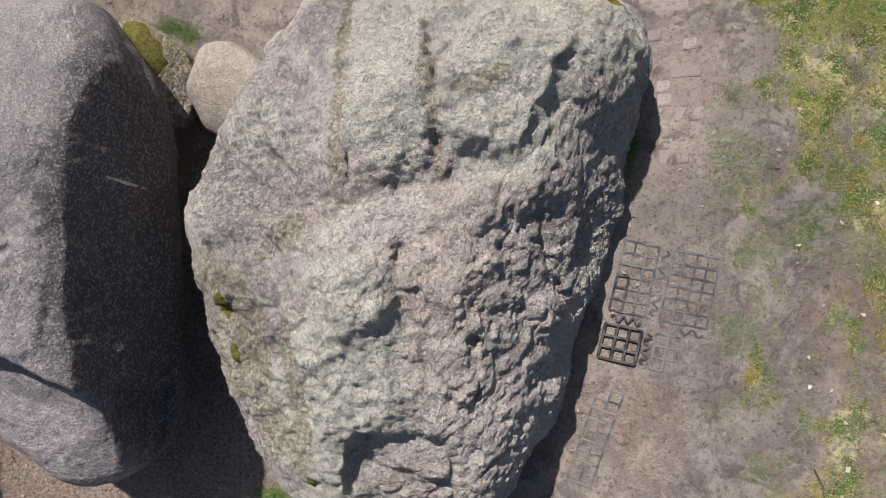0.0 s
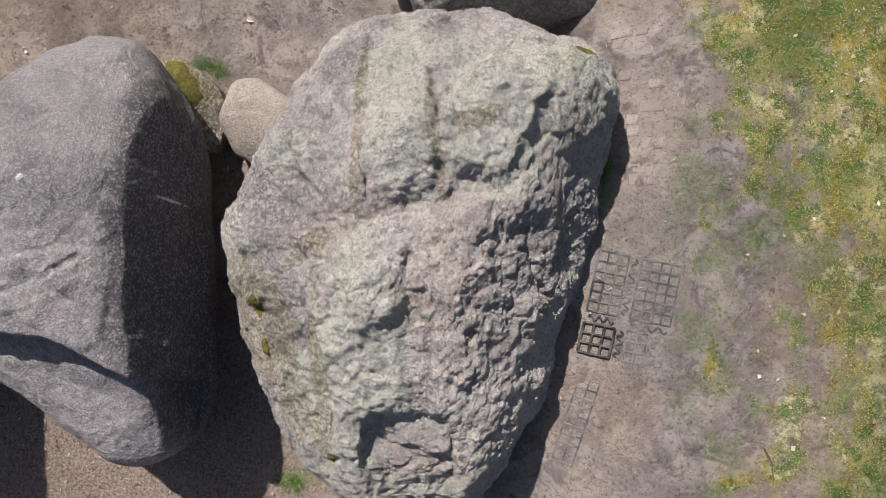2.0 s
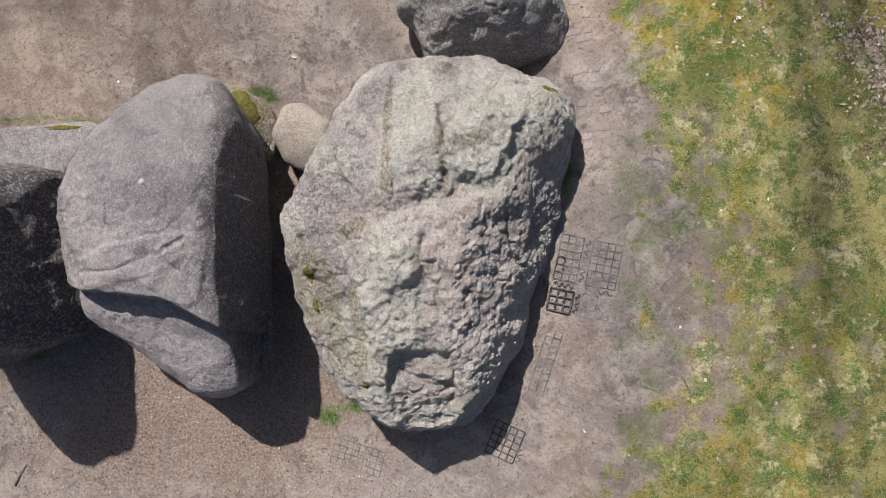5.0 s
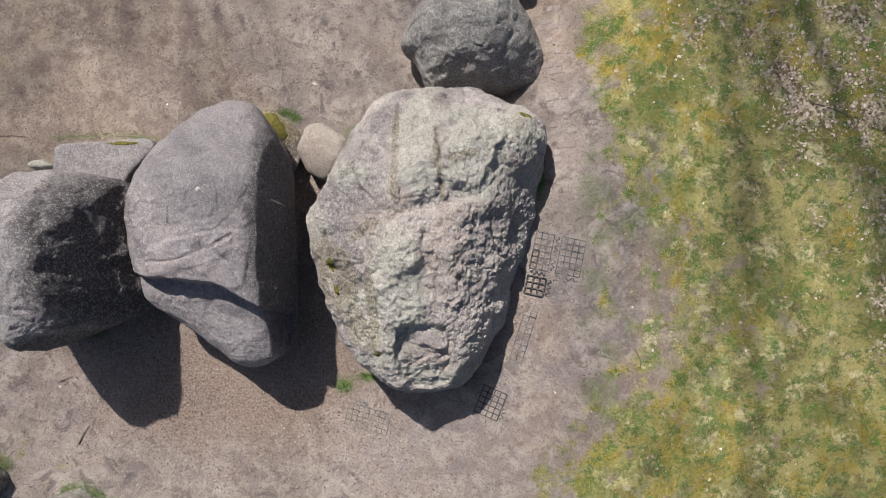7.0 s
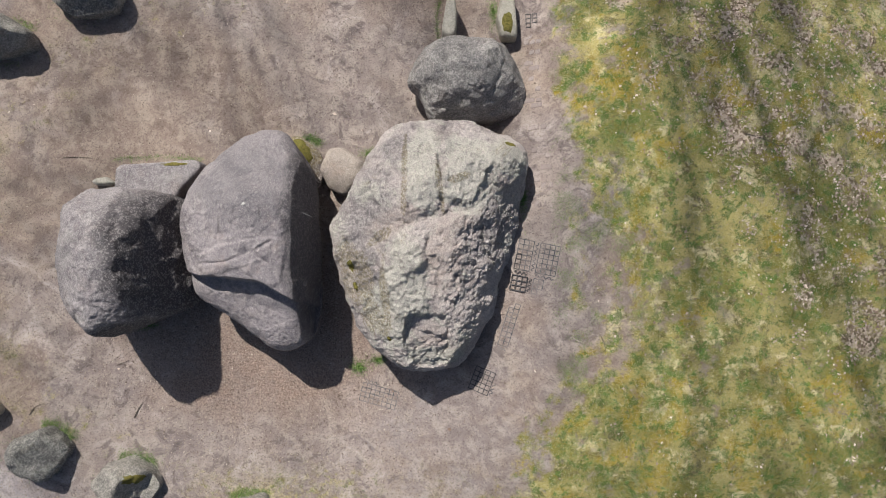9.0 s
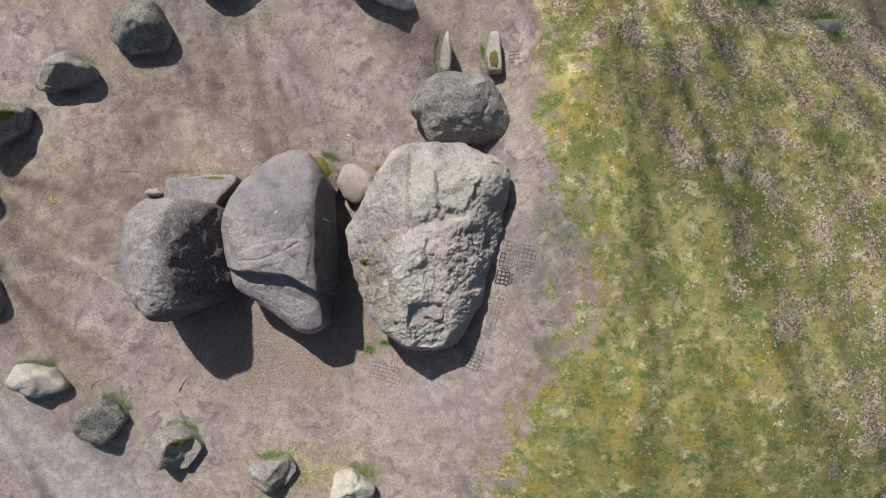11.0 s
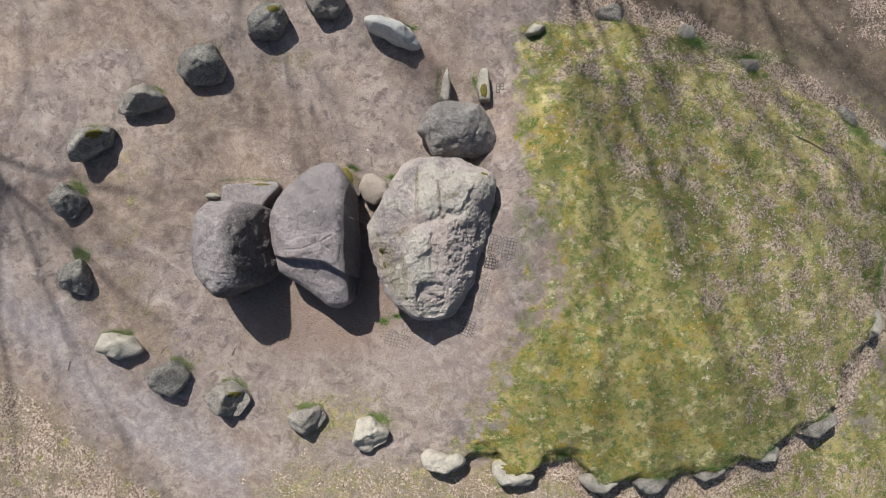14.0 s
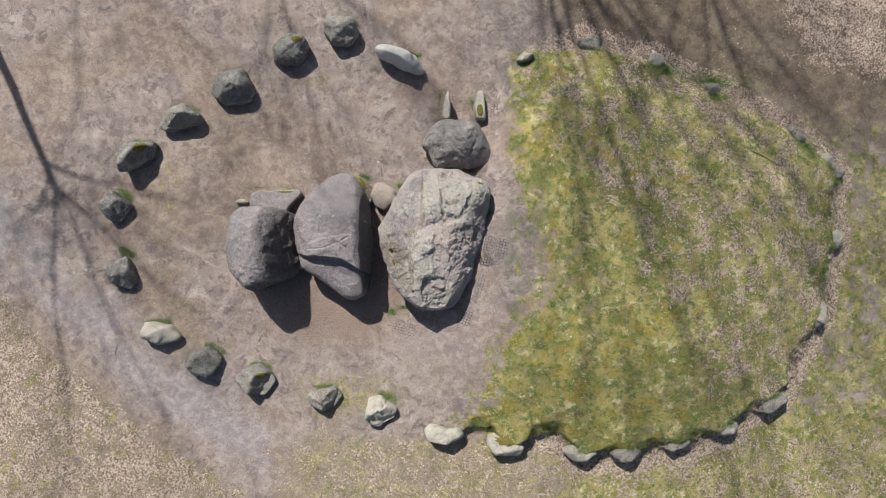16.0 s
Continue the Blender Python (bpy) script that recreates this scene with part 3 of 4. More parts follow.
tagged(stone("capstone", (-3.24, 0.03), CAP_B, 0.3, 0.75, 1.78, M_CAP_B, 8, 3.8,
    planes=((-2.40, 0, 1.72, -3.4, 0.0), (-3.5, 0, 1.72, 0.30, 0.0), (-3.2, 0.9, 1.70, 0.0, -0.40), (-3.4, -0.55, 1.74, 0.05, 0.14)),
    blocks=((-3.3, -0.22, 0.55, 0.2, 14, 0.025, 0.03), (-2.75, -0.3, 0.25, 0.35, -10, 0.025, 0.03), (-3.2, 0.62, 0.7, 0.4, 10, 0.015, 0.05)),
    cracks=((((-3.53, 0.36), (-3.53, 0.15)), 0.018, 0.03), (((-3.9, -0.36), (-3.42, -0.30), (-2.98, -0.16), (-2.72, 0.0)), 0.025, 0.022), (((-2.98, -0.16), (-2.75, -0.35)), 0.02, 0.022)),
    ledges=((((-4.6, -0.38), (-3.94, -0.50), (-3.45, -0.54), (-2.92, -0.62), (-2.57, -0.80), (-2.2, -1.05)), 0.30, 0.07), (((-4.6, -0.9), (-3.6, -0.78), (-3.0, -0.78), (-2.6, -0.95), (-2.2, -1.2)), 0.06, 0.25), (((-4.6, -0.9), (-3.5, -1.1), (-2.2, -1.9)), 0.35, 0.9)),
    # the east flank's shade, turned from the sun, is put into its colour
    lumps=0.03, chips=0.008, grit=0.006, rugged=0.022, seed=8, blend=0.05, dulls=((-3.3, 1.0, 0.8, 0.7, 0),), dark_flanks=((-2.02, 0.1, 0.55, 2.3, 2),)), "smooth mauve-grey granite capstone with a stepped lower end", "boulder", "capstones")
CAP_C = (1.38, 1.51, 1.77, 2.2, 2.18, 2.11, 2.1, 2.09, 1.9, 1.71, 1.6, 1.68, 1.6, 1.59, 1.62, 1.73, 1.9, 2.03, 2.07, 1.98, 1.67, 1.52, 1.33, 1.29)
tagged(stone("capstone", (-0.25, -0.09), CAP_C, 0.45, 0.8, 2.04, M_CAP_C, 8, 4.4,
    planes=((0.26, -0.3, 1.95, -0.36, 0.2), (0.74, -0.3, 1.70, -0.8, 0.35), (-0.95, 0, 1.84, 0.5, 0.0), (0, -0.9, 1.88, 0, 0.30), (0, 1.35, 2.0, 0, -0.45), (-1.0, 1.0, 1.74, 0.45, -0.5), (-0.9, -1.2, 1.70, 0.6, 0.25)),
    blocks=((-0.28, -1.58, 0.36, 0.44, 5, -0.10, 0.03), (-0.02, -1.74, 0.12, 0.09, 40, -0.08, 0.03), (0.12, -1.80, 0.12, 0.10, 35, 0.05, 0.03),
            (-0.62, -0.62, 0.30, 0.62, 6, 0.05, 0.05), (-0.60, -0.28, 0.22, 0.22, 20, 0.035, 0.04),
            (0.30, 0.98, 0.30, 0.42, -24, 0.09, 0.045), (0.90, 1.20, 0.26, 0.36, 12, 0.05, 0.05), (0.42, 1.5, 0.3, 0.2, -10, 0.03, 0.05),
            (-0.34, 1.05, 0.24, 0.66, 4, 0.03, 0.04), (-0.95, 1.0, 0.22, 0.5, -18, 0.02, 0.057),
            (0.26, 0.29, 0.17, 0.13, 20, 0.05, 0.05), (0.10, -0.55, 0.17, 0.60, -6, 0.04, 0.09), (0.36, -1.35, 0.17, 0.42, -12, 0.06, 0.06),
            (0.82, 0.22, 0.26, 0.44, -16, -0.10, 0.12), (0.88, -0.22, 0.14, 0.12, -30, 0.05, 0.04), (-1.25, -0.75, 0.2, 0.5, 20, -0.05, 0.095)),
    cracks=((((-1.25, -0.15), (-0.98, 0.10), (-0.75, 0.22), (-0.47, 0.34), (-0.20, 0.36), (0.08, 0.44), (0.4, 0.56)), 0.10, 0.045),
            (((-0.66, 1.75), (-0.655, 1.2), (-0.62, 0.75), (-0.57, 0.39)), 0.016, 0.03), (((-0.10, 1.3), (-0.06, 0.95), (-0.05, 0.55)), 0.04, 0.05), (((-0.27, 0.0), (-0.30, -0.22), (-0.22, -0.45)), 0.035, 0.05),
            (((0.16, -0.55), (0.19, -0.9)), 0.022, 0.04), (((-0.16, -0.3), (-0.12, -0.8), (-0.2, -1.05)), 0.09, 0.03), (((0.55, 0.2), (0.60, -0.15), (0.78, -0.42)), 0.03, 0.05)),
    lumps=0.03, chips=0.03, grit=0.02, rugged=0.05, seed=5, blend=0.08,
    lichens=((-0.60, -0.68, 0.36, 0.55, 5), (0.35, 1.05, 0.5, 0.55, -20), (-0.35, 1.2, 0.3, 0.7, 0), (-1.0, -1.2, 0.25, 0.5, 30), (0.9, 1.3, 0.3, 0.3, 0), (-0.2, -1.85, 0.4, 0.15, 0)),
    ochres=((-1.45, -0.6, 0.28, 0.6, 15), (-1.15, -1.25, 0.2, 0.4, 25), (-0.64, 1.0, 0.05, 0.8, 0), (-0.95, -0.9, 0.08, 0.5, 5), (-0.1, 0.9, 0.05, 0.5, 8), (-1.0, 0.1, 0.25, 0.08, 35), (0.2, 0.95, 0.2, 0.06, 20)),
    # dulls: greyer rock; at the east face and hollow, shade put into the colour
    dulls=((-1.25, 0.55, 0.42, 0.75, -25), (0.85, 0.2, 0.34, 0.5, -15), (-0.75, 1.45, 0.3, 0.3, 0), (-1.2, -0.6, 0.25, 0.55, 15), (-0.6, -1.5, 0.16, 0.3, -10)),
    rosies=((-0.05, -0.25, 0.30, 0.65, -5), (0.25, 0.3, 0.22, 0.15, 20), (-0.75, 0.3, 0.5, 0.18, 20), (-0.2, -1.6, 0.32, 0.3, 5), (0.75, 0.95, 0.3, 0.25, 0))),
    "rugged pale granite capstone with lichen and a hollow end", "boulder", "capstones")
CAP_D = (1.01, 0.96, 0.93, 0.9, 0.79, 0.75, 0.74, 0.77, 0.87, 0.92, 0.96, 0.96, 1.01, 0.89, 0.85, 0.9, 0.82, 0.76, 0.75, 0.77, 0.82, 0.92, 1.09, 1.06)
tagged(stone("boulder", (0.37, 2.8), CAP_D, 0.0, 0.35, 1.25, M_CAP_D, 7, 2.8,
    planes=((0.3, 2.75, 1.25, 0.05, 0.25), (0.85, 2.8, 1.14, -0.6, 0.15), (-0.1, 2.8, 1.12, 0.45, 0.0), (0.3, 2.35, 1.05, 0.0, 0.9), (0.75, 2.4, 1.02, -0.5, 0.6)),
    cracks=((((0.75, 3.1), (0.95, 2.8), (0.8, 2.5)), 0.03, 0.04), (((-0.3, 2.3), (0.3, 2.25)), 0.03, 0.04)),
    lumps=0.04, chips=0.014, grit=0.008, rugged=0.04, seed=12, blend=0.06), "dull grey rounded boulder beside the rugged capstone", "boulder")

# stones that carry the capstones, mostly hidden in the shade beneath them
def outline(corners, n=40):
    """Radii about the origin of a stone whose plan has straight sides between a few corners."""
    out = []
    for k in range(n):
        ux, uy = math.cos(2 * math.pi * k / n), math.sin(2 * math.pi * k / n)
        best = 0.02
        for (ax, ay), (bx, by) in zip(corners, corners[1:] + corners[:1]):
            ex, ey = bx - ax, by - ay
            det = ux * ey - uy * ex
            if abs(det) > 1e-9:
                t, q = (ax * ey - ay * ex) / det, (ax * uy - ay * ux) / det
                if t > 0 and -0.001 <= q <= 1.001:
                    best = max(best, t)
        out.append(best)
    return [(out[k - 1] + 4 * out[k] + out[(k + 1) % n]) / 6 for k in range(n)]


def plan(lx, ly, turn, corners, seed, rough=0.1):
    """An angular outline of about that length and width."""
    rnd = random.Random(seed)
    pts, c, s_ = [], math.cos(radians(turn)), math.sin(radians(turn))
    for k in range(corners):
        a = 2 * math.pi * (k + rnd.uniform(-0.3, 0.3)) / corners
        r = rnd.uniform(1.0 - rough, 1.0 + rough) * 1.10
        u, v = lx / 2 * r * math.cos(a), ly / 2 * r * math.sin(a)
        pts.append((u * c - v * s_, u * s_ + v * c))
    return outline(pts)


for k, (x, y, lx, ly, top) in enumerate(((-5.5, 0.35, 0.8, 0.6, 0.95), (-5.0, -0.8, 0.7, 0.6, 0.95), (-3.3, -0.9, 0.9, 0.6, 0.8), (-3.3, 0.8, 0.9, 0.6, 0.8), (-0.9, 0.9, 0.7, 0.9, 0.9), (-0.7, -1.0, 0.8, 0.7, 0.9))):
    tagged(stone("support_stone", (x, y), plan(lx, ly, 0, 8, 40 + k), -0.2, 0.4, top, M_CAP_D, 4, 3.0, seed=40 + k), "dull granite support stone under a capstone", "boulder", "support stones")

# smaller stones round the capstones
tagged(stone("small_boulder", (-1.81, 1.27), plan(0.72, 0.82, 25, 7, 61, 0.1), -0.1, 0.22, 0.5, M_PEACH, 6, 3.0, planes=((-1.8, 1.3, 0.48, 0.1, 0.25),), lumps=0.03, grit=0.004, seed=61), "small smooth peach-coloured boulder between two capstones", "boulder")
tagged(stone("mossy_stone", (-2.48, 1.45), plan(0.6, 0.9, 32, 8, 63), -0.1, 0.25, 0.5, M_MOSS, 6, 3.0, planes=((-2.4, 1.4, 0.42, -0.6, 0.2),), lumps=0.05, grit=0.008, seed=63,
    ochres=((-2.5, 1.65, 0.4, 0.35, 30),)), "upright stone with yellow moss beside the smooth capstone", "boulder")
tagged(stone("flat_slab", (-5.05, 1.22), outline([(-0.8, -0.5), (-0.74, 0.15), (0.1, 0.21), (0.66, 0.24), (0.80, 0.13), (0.42, -0.28), (0.3, -0.5)], 56), -0.15, 0.2, 0.44, M_CAP_A, 6, 7.0, planes=((-5.0, 1.2, 0.42, 0.04, -0.1),), lumps=0.03, grit=0.005, seed=65), "flat grey slab lying behind the weathered capstone", "slab")
tagged(stone("white_stone", (-6.1, 1.1), plan(0.38, 0.17, 0, 6, 67), -0.05, 0.08, 0.22, M_PALE, 5, 2.8, seed=67, lumps=0.02), "small white stone in the sand", "stone")
tagged(stone("standing_slab", (0.09, 3.98), outline([(0.05, 0.52), (0.13, -0.05), (0.12, -0.42), (-0.02, -0.5), (-0.14, -0.3), (-0.06, 0.2)], 56), -0.2, 0.35, 0.74, M_PALE, 6, 6.0, planes=((0.05, 3.9, 0.72, 0.5, -0.15),), lumps=0.03, seed=69), "thin pale slab set on edge in the entrance", "slab", "entrance slabs")
tagged(stone("standing_slab", (1.13, 4.05), outline([(-0.1, 0.42), (0.09, 0.46), (0.15, 0.0), (0.17, -0.45), (-0.12, -0.42), (-0.2, -0.05)], 56), -0.2, 0.2, 0.44, M_PALE, 6, 6.0, lumps=0.03, seed=71,
    ochres=((1.1, 3.9, 0.2, 0.5, 0),)), "pale slab overgrown with moss in the entrance", "slab", "entrance slabs")

# crusts of moss, lichen and quartz on the stones
from mathutils.bvhtree import BVHTree


def crust(parent, name, x, y, lx, ly, turn, thick, material, label, seed):
    """A thin ragged cushion that follows the stone beneath it."""
    me = parent.data
    tree_ = BVHTree.FromPolygons([v.co for v in me.vertices], [p.vertices for p in me.polygons])
    n, c, s_ = 22, math.cos(radians(turn)), math.sin(radians(turn))
    bm = bmesh.new()
    rows, rnd = [], random.Random(seed)
    for i in range(7):
        row = []
        for k in range(n):
            a = 2 * math.pi * k / n
            r = (i / 6) * (1 + 0.5 * noise.noise(Vector((math.cos(a) * 2.6, math.sin(a) * 2.6, seed * 1.3))))
            u, v = r * math.cos(a) * lx / 2, r * math.sin(a) * ly / 2
            p = Vector((x + u * c - v * s_, y + u * s_ + v * c, 4.0))
            hit, nor, _, _ = tree_.ray_cast(p, Vector((0, 0, -1)))
            if hit is None:
                bm.free()
                return None
            up = thick * (1 - (i / 6) ** 3) * rnd.uniform(0.6, 1.3) - (0.004 if i == 6 else 0)
            row.append(bm.verts.new(hit + nor * up))
        rows.append(row)
    bm.faces.new(rows[1])
    for a, b in zip(rows[1:-1], rows[2:]):
        for k in range(n):
            bm.faces.new((a[k], b[k], b[(k + 1) % n], a[(k + 1) % n]))
    for v in rows[0]:
        bm.verts.remove(v)
    bmesh.ops.recalc_face_normals(bm, faces=bm.faces)
    for f in bm.faces:
        f.smooth = True
    out = bpy.data.meshes.new(name)
    bm.to_mesh(out)
    bm.free()
    out.materials.append(material)
    ob = new(name, out)
    ob.parent = parent
    return tagged(ob, label)


moss_nodes = Nodes("moss", 0.95, 0.1)
moss_nodes.bump(moss_nodes.noise(60, 5, 0.8), 1.0, 0.02)
M_CUSHION = moss_nodes.done(moss_nodes.mix(moss_nodes.ramp(moss_nodes.noise(22, 6, 0.8), 0.38, 0.62), (0.10, 0.095, 0.025), (0.22, 0.19, 0.06)))
quartz = Nodes("quartz_vein", 0.7, 0.3)
M_QUARTZ = quartz.done(quartz.mix(quartz.ramp(quartz.noise(60, 5, 0.8), 0.4, 0.6), (0.55, 0.54, 0.52), (0.30, 0.29, 0.28)))
caps = [bpy.data.objects[k] for k in ("capstone", "capstone.001", "capstone.002")]
crust(caps[1], "quartz_vein", -2.27, 0.45, 0.13, 0.025, -28, 0.002, M_QUARTZ, "short white quartz streak", 1)
crust(caps[1], "quartz_vein", -3.12, 0.58, 0.07, 0.05, 20, 0.002, M_QUARTZ, "small white quartz spot", 2)
for k, (x, y, lx, ly, turn) in enumerate(((-1.52, -0.38, 0.10, 0.2, 12), (-1.45, -0.72, 0.07, 0.16, 18), (1.02, 1.52, 0.2, 0.09, -20), (-0.9, -1.55, 0.08, 0.1, 30))):
    crust(caps[2], "moss_cushion", x, y, lx, ly, turn, 0.012, M_CUSHION, "yellow-green moss cushion", 10 + k)
crust(bpy.data.objects["mossy_stone"], "moss_cushion", -2.5, 1.62, 0.42, 0.34, -35, 0.03, M_CUSHION, "thick yellow moss", 31)
crust(bpy.data.objects["standing_slab.001"], "moss_cushion", 1.12, 3.85, 0.2, 0.4, 0, 0.02, M_CUSHION, "yellow moss", 32)
crust(bpy.data.objects["flat_slab"], "moss_cushion", -4.75, 1.38, 0.5, 0.06, 0, 0.012, M_CUSHION, "moss along the edge", 33)

M_WHITE = rock("white_granite", (0.64, 0.65, 0.62), (0.54, 0.55, 0.52), (0.74, 0.74, 0.71), 0.2, 0.05, 0.03, 60, 0.7, 0.35)

# the open ring of kerb stones: place, length, width, turn, height, stone, and sloping faces (way they look, slope, drop)
KERBS = [
    (-9.85, 0.95, 0.8, 0.9, 20, 0.6, M_DARK, ((-60, 0.7, 0.0), (150, 0.3, 0.0))), (-9.2, 2.5, 1.2, 0.8, 45, 0.85, M_DARK, ((-40, 1.1, 0.02), (140, 0.4, 0.0))),
    (-7.9, 3.6, 1.25, 0.72, 18, 0.78, M_GREY, ((-75, 0.8, 0.05), (100, 0.3, 0.0), (200, 0.4, 0.05))), (-6.4, 4.55, 1.3, 0.98, 5, 0.85, M_DARK, ((-85, 0.75, 0.02), (165, 0.7, 0.1), (60, 0.3, 0.0))),
    (-4.6, 5.7, 1.15, 0.9, 10, 0.75, M_DARK, ((-70, 0.4, 0.0), (150, 0.3, 0.0))), (-3.1, 6.3, 1.0, 0.8, -8, 0.75, M_GREY, ((-60, 0.5, 0.02), (120, 0.2, 0.0))),
    (-1.35, 5.45, 1.65, 0.5, -24, 0.85, M_WHITE, ((70, 0.12, 0.0), (-110, 1.3, -0.16), (-24, 0.10, 0.0))), (-9.65, -1.05, 0.75, 1.25, 8, 0.62, M_DARK, ((-75, 0.5, 0.0), (110, 0.5, 0.05))),
    (-8.6, -2.85, 1.3, 0.62, -14, 0.6, M_PALE, ((80, 0.4, 0.0), (-30, 0.3, 0.03))), (-7.2, -3.75, 1.05, 0.92, 10, 0.66, M_DARK, ((-100, 0.35, 0.0), (0, 0.5, 0.05))),
    (-5.65, -4.3, 1.0, 0.88, -10, 0.62, M_GREY, ((-30, 0.8, 0.05), (180, 0.3, 0.0))), (-3.55, -4.85, 0.95, 0.66, 0, 0.55, M_GREY, ((90, 0.3, 0.0), (-20, 0.7, 0.06))),
    (-1.9, -5.25, 0.9, 0.8, 15, 0.55, M_PALE, ((90, 0.25, 0.0), (-60, 0.6, 0.08))),
]
TEXT = {"white_granite": "long white angular kerb slab", "dark_granite": "dark grey mossy kerb boulder standing in sandy ground", "grey_granite": "grey granite kerb boulder with sloping faces", "pale_granite": "pale lichened kerb stone with a flattened top"}


def kerb(x, y, lx, ly, turn, high, material, faces, seed, low=-0.2):
    planes = [(x, y, high - drop, -1.5 * slope * math.cos(radians(way)), -1.5 * slope * math.sin(radians(way))) for way, slope, drop in faces]
    rnd = random.Random(seed + 1)
    for k in range(2):
        way = rnd.uniform(0, 2 * math.pi)
        planes.append((x + 0.3 * lx * math.cos(way), y + 0.3 * ly * math.sin(way), high * 0.9, -rnd.uniform(0.6, 1.3) * math.cos(way), -rnd.uniform(0.6, 1.3) * math.sin(way)))
    ob = tagged(stone("kerb_stone", (x, y), plan(lx, ly, turn, rnd.choice((5, 6, 7)), seed, 0.12), low, high * 0.3, high + 0.1, material, 5, 4.2, planes=planes, lumps=0.03, chips=0.012, grit=0.008, rugged=0.05, seed=seed, blend=0.02, scale=2.6),
        TEXT[material.name], "kerb stone", "ring of kerb stones")
    if seed < 300 and (seed // 7) % 3 == 0:
        crust(ob, "moss_cushion", x + 0.22 * lx, y + 0.20 * ly, 0.3 * lx, 0.22 * ly, turn, 0.012, M_CUSHION, "moss cushion", seed)
    if seed >= 300 and y < -4:
        crust(ob, "moss_cushion", x, y + 0.26 * ly, 0.62 * lx, 0.42 * ly, turn, 0.03, M_CUSHION, "mossy turf creeping over the stone", seed)


for k, row in enumerate(KERBS):
    kerb(*row, 100 + k * 7)
for k, (x, y, lx, ly, turn, high, worn) in enumerate(RIM):
    kerb(x, y, lx, ly, turn, high - 0.05, M_GREY if k in (3, 4, 6, 9, 11, 12, 14) else M_PALE, ((90 if y < 0 else -90, 0.12, 0.0),), 300 + k * 7)

# ---- plants, dead leaves and chips ----
def blade_material(name, a, b, c):
    n = Nodes(name, 0.6, 0.3)
    r = n.island()
    col = n.mix(n.ramp(r, 0.15, 0.6), a, b)
    col = n.mix(n.ramp(r, 0.7, 0.95), col, c)
    n.bsdf.inputs["Subsurface Weight"].default_value = 0.0
    return n.done(n.mix(n.ramp(n.noise(0.9, 4, 0.6), 0.35, 0.65, 0.0, 0.35), col, a))


turf = Nodes("meadow_grass", 0.6, 0.3)
turf_base = turf_colour(turf, turf.noise(30, 6, 0.8), turf.noise(75, 3, 0.75))
M_BLADE = turf.done(turf.mix(turf.ramp(turf.island(), 0.2, 0.9, 0.0, 0.3), turf_base, (0.42, 0.40, 0.20)))
M_FRESH = blade_material("fresh_grass", (0.07, 0.15, 0.028), (0.15, 0.245, 0.06), (0.36, 0.39, 0.18))
M_STRAW = blade_material("dry_straw", (0.20, 0.155, 0.09), (0.36, 0.295, 0.19), (0.50, 0.43, 0.31))
M_LEAF = blade_material("dead_oak_leaf", (0.24, 0.165, 0.13), (0.56, 0.455, 0.385), (0.80, 0.70, 0.61))
M_CHIP = blade_material("wood_chip", (0.12, 0.085, 0.07), (0.34, 0.275, 0.225), (0.52, 0.45, 0.38))
rng = np.random.default_rng(4)


def blades(name, xy, length, width, lean, material, label, lift=0.0):
    """Grass: each blade a bent, tapering strip of three triangles."""
    n = len(xy)
    a = rng.uniform(0, 2 * math.pi, n)
    ln, wd = rng.uniform(*length, n), rng.uniform(*width, n)
    le = np.radians(rng.uniform(*lean, n))
    ux, uy = np.cos(a), np.sin(a)
    z = lookup("z", xy[:, 0], xy[:, 1]) + lift - 0.004
    out = np.zeros((n, 5, 3))
    for k, (t, w) in enumerate(((0, 1), (0, -1), (0.55, 0.8), (0.55, -0.8), (1, 0))):
        bend = le * (0.6 + 0.5 * t)
        out[:, k, 0] = xy[:, 0] + ux * np.sin(bend) * ln * t - uy * wd * w / 2
        out[:, k, 1] = xy[:, 1] + uy * np.sin(bend) * ln * t + ux * wd * w / 2
        out[:, k, 2] = z + np.maximum(np.cos(bend), 0.03) * ln * t
    base = np.arange(n)[:, None, None] * 5
    faces = (base + np.array([[0, 1, 3], [0, 3, 2], [2, 3, 4]])[None]).reshape(-1, 3)
    me = mesh_from(name, out.reshape(-1, 3), faces)
    me.materials.append(material)
    return tagged(new(name, me), label, "grass", kind="stuff")


def litter(name, xy, size, slim, curl, material, label, category):
    """Small folded scraps, lying loose at all angles."""
    n = len(xy)
    a = rng.uniform(0, 2 * math.pi, n)
    s = rng.uniform(*size, n)
    w = s * rng.uniform(*slim, n)
    tilt, fold = rng.normal(0, 0.22, n), rng.uniform(*curl, n) * s
    z = lookup("z", xy[:, 0], xy[:, 1]) + 0.005
    ux, uy = np.cos(a), np.sin(a)
    out = np.zeros((n, 4, 3))
    for k, (u, v, h) in enumerate(((-0.5, 0, 0), (0.05, -0.5, 1), (0.5, 0, 0), (-0.05, 0.5, 1))):
        jit = rng.uniform(0.6, 1.3, n)
        out[:, k, 0] = xy[:, 0] + ux * u * s * jit - uy * v * w * jit
        out[:, k, 1] = xy[:, 1] + uy * u * s * jit + ux * v * w * jit
        out[:, k, 2] = z + h * fold + u * s * tilt + np.abs(tilt) * s * 0.5
    base = np.arange(n)[:, None, None] * 4
    faces = (base + np.array([[0, 1, 2], [0, 2, 3]])[None]).reshape(-1, 3)
    me = mesh_from(name, out.reshape(-1, 3), faces, False)
    me.materials.append(material)
    return tagged(new(name, me), label, category, kind="stuff")


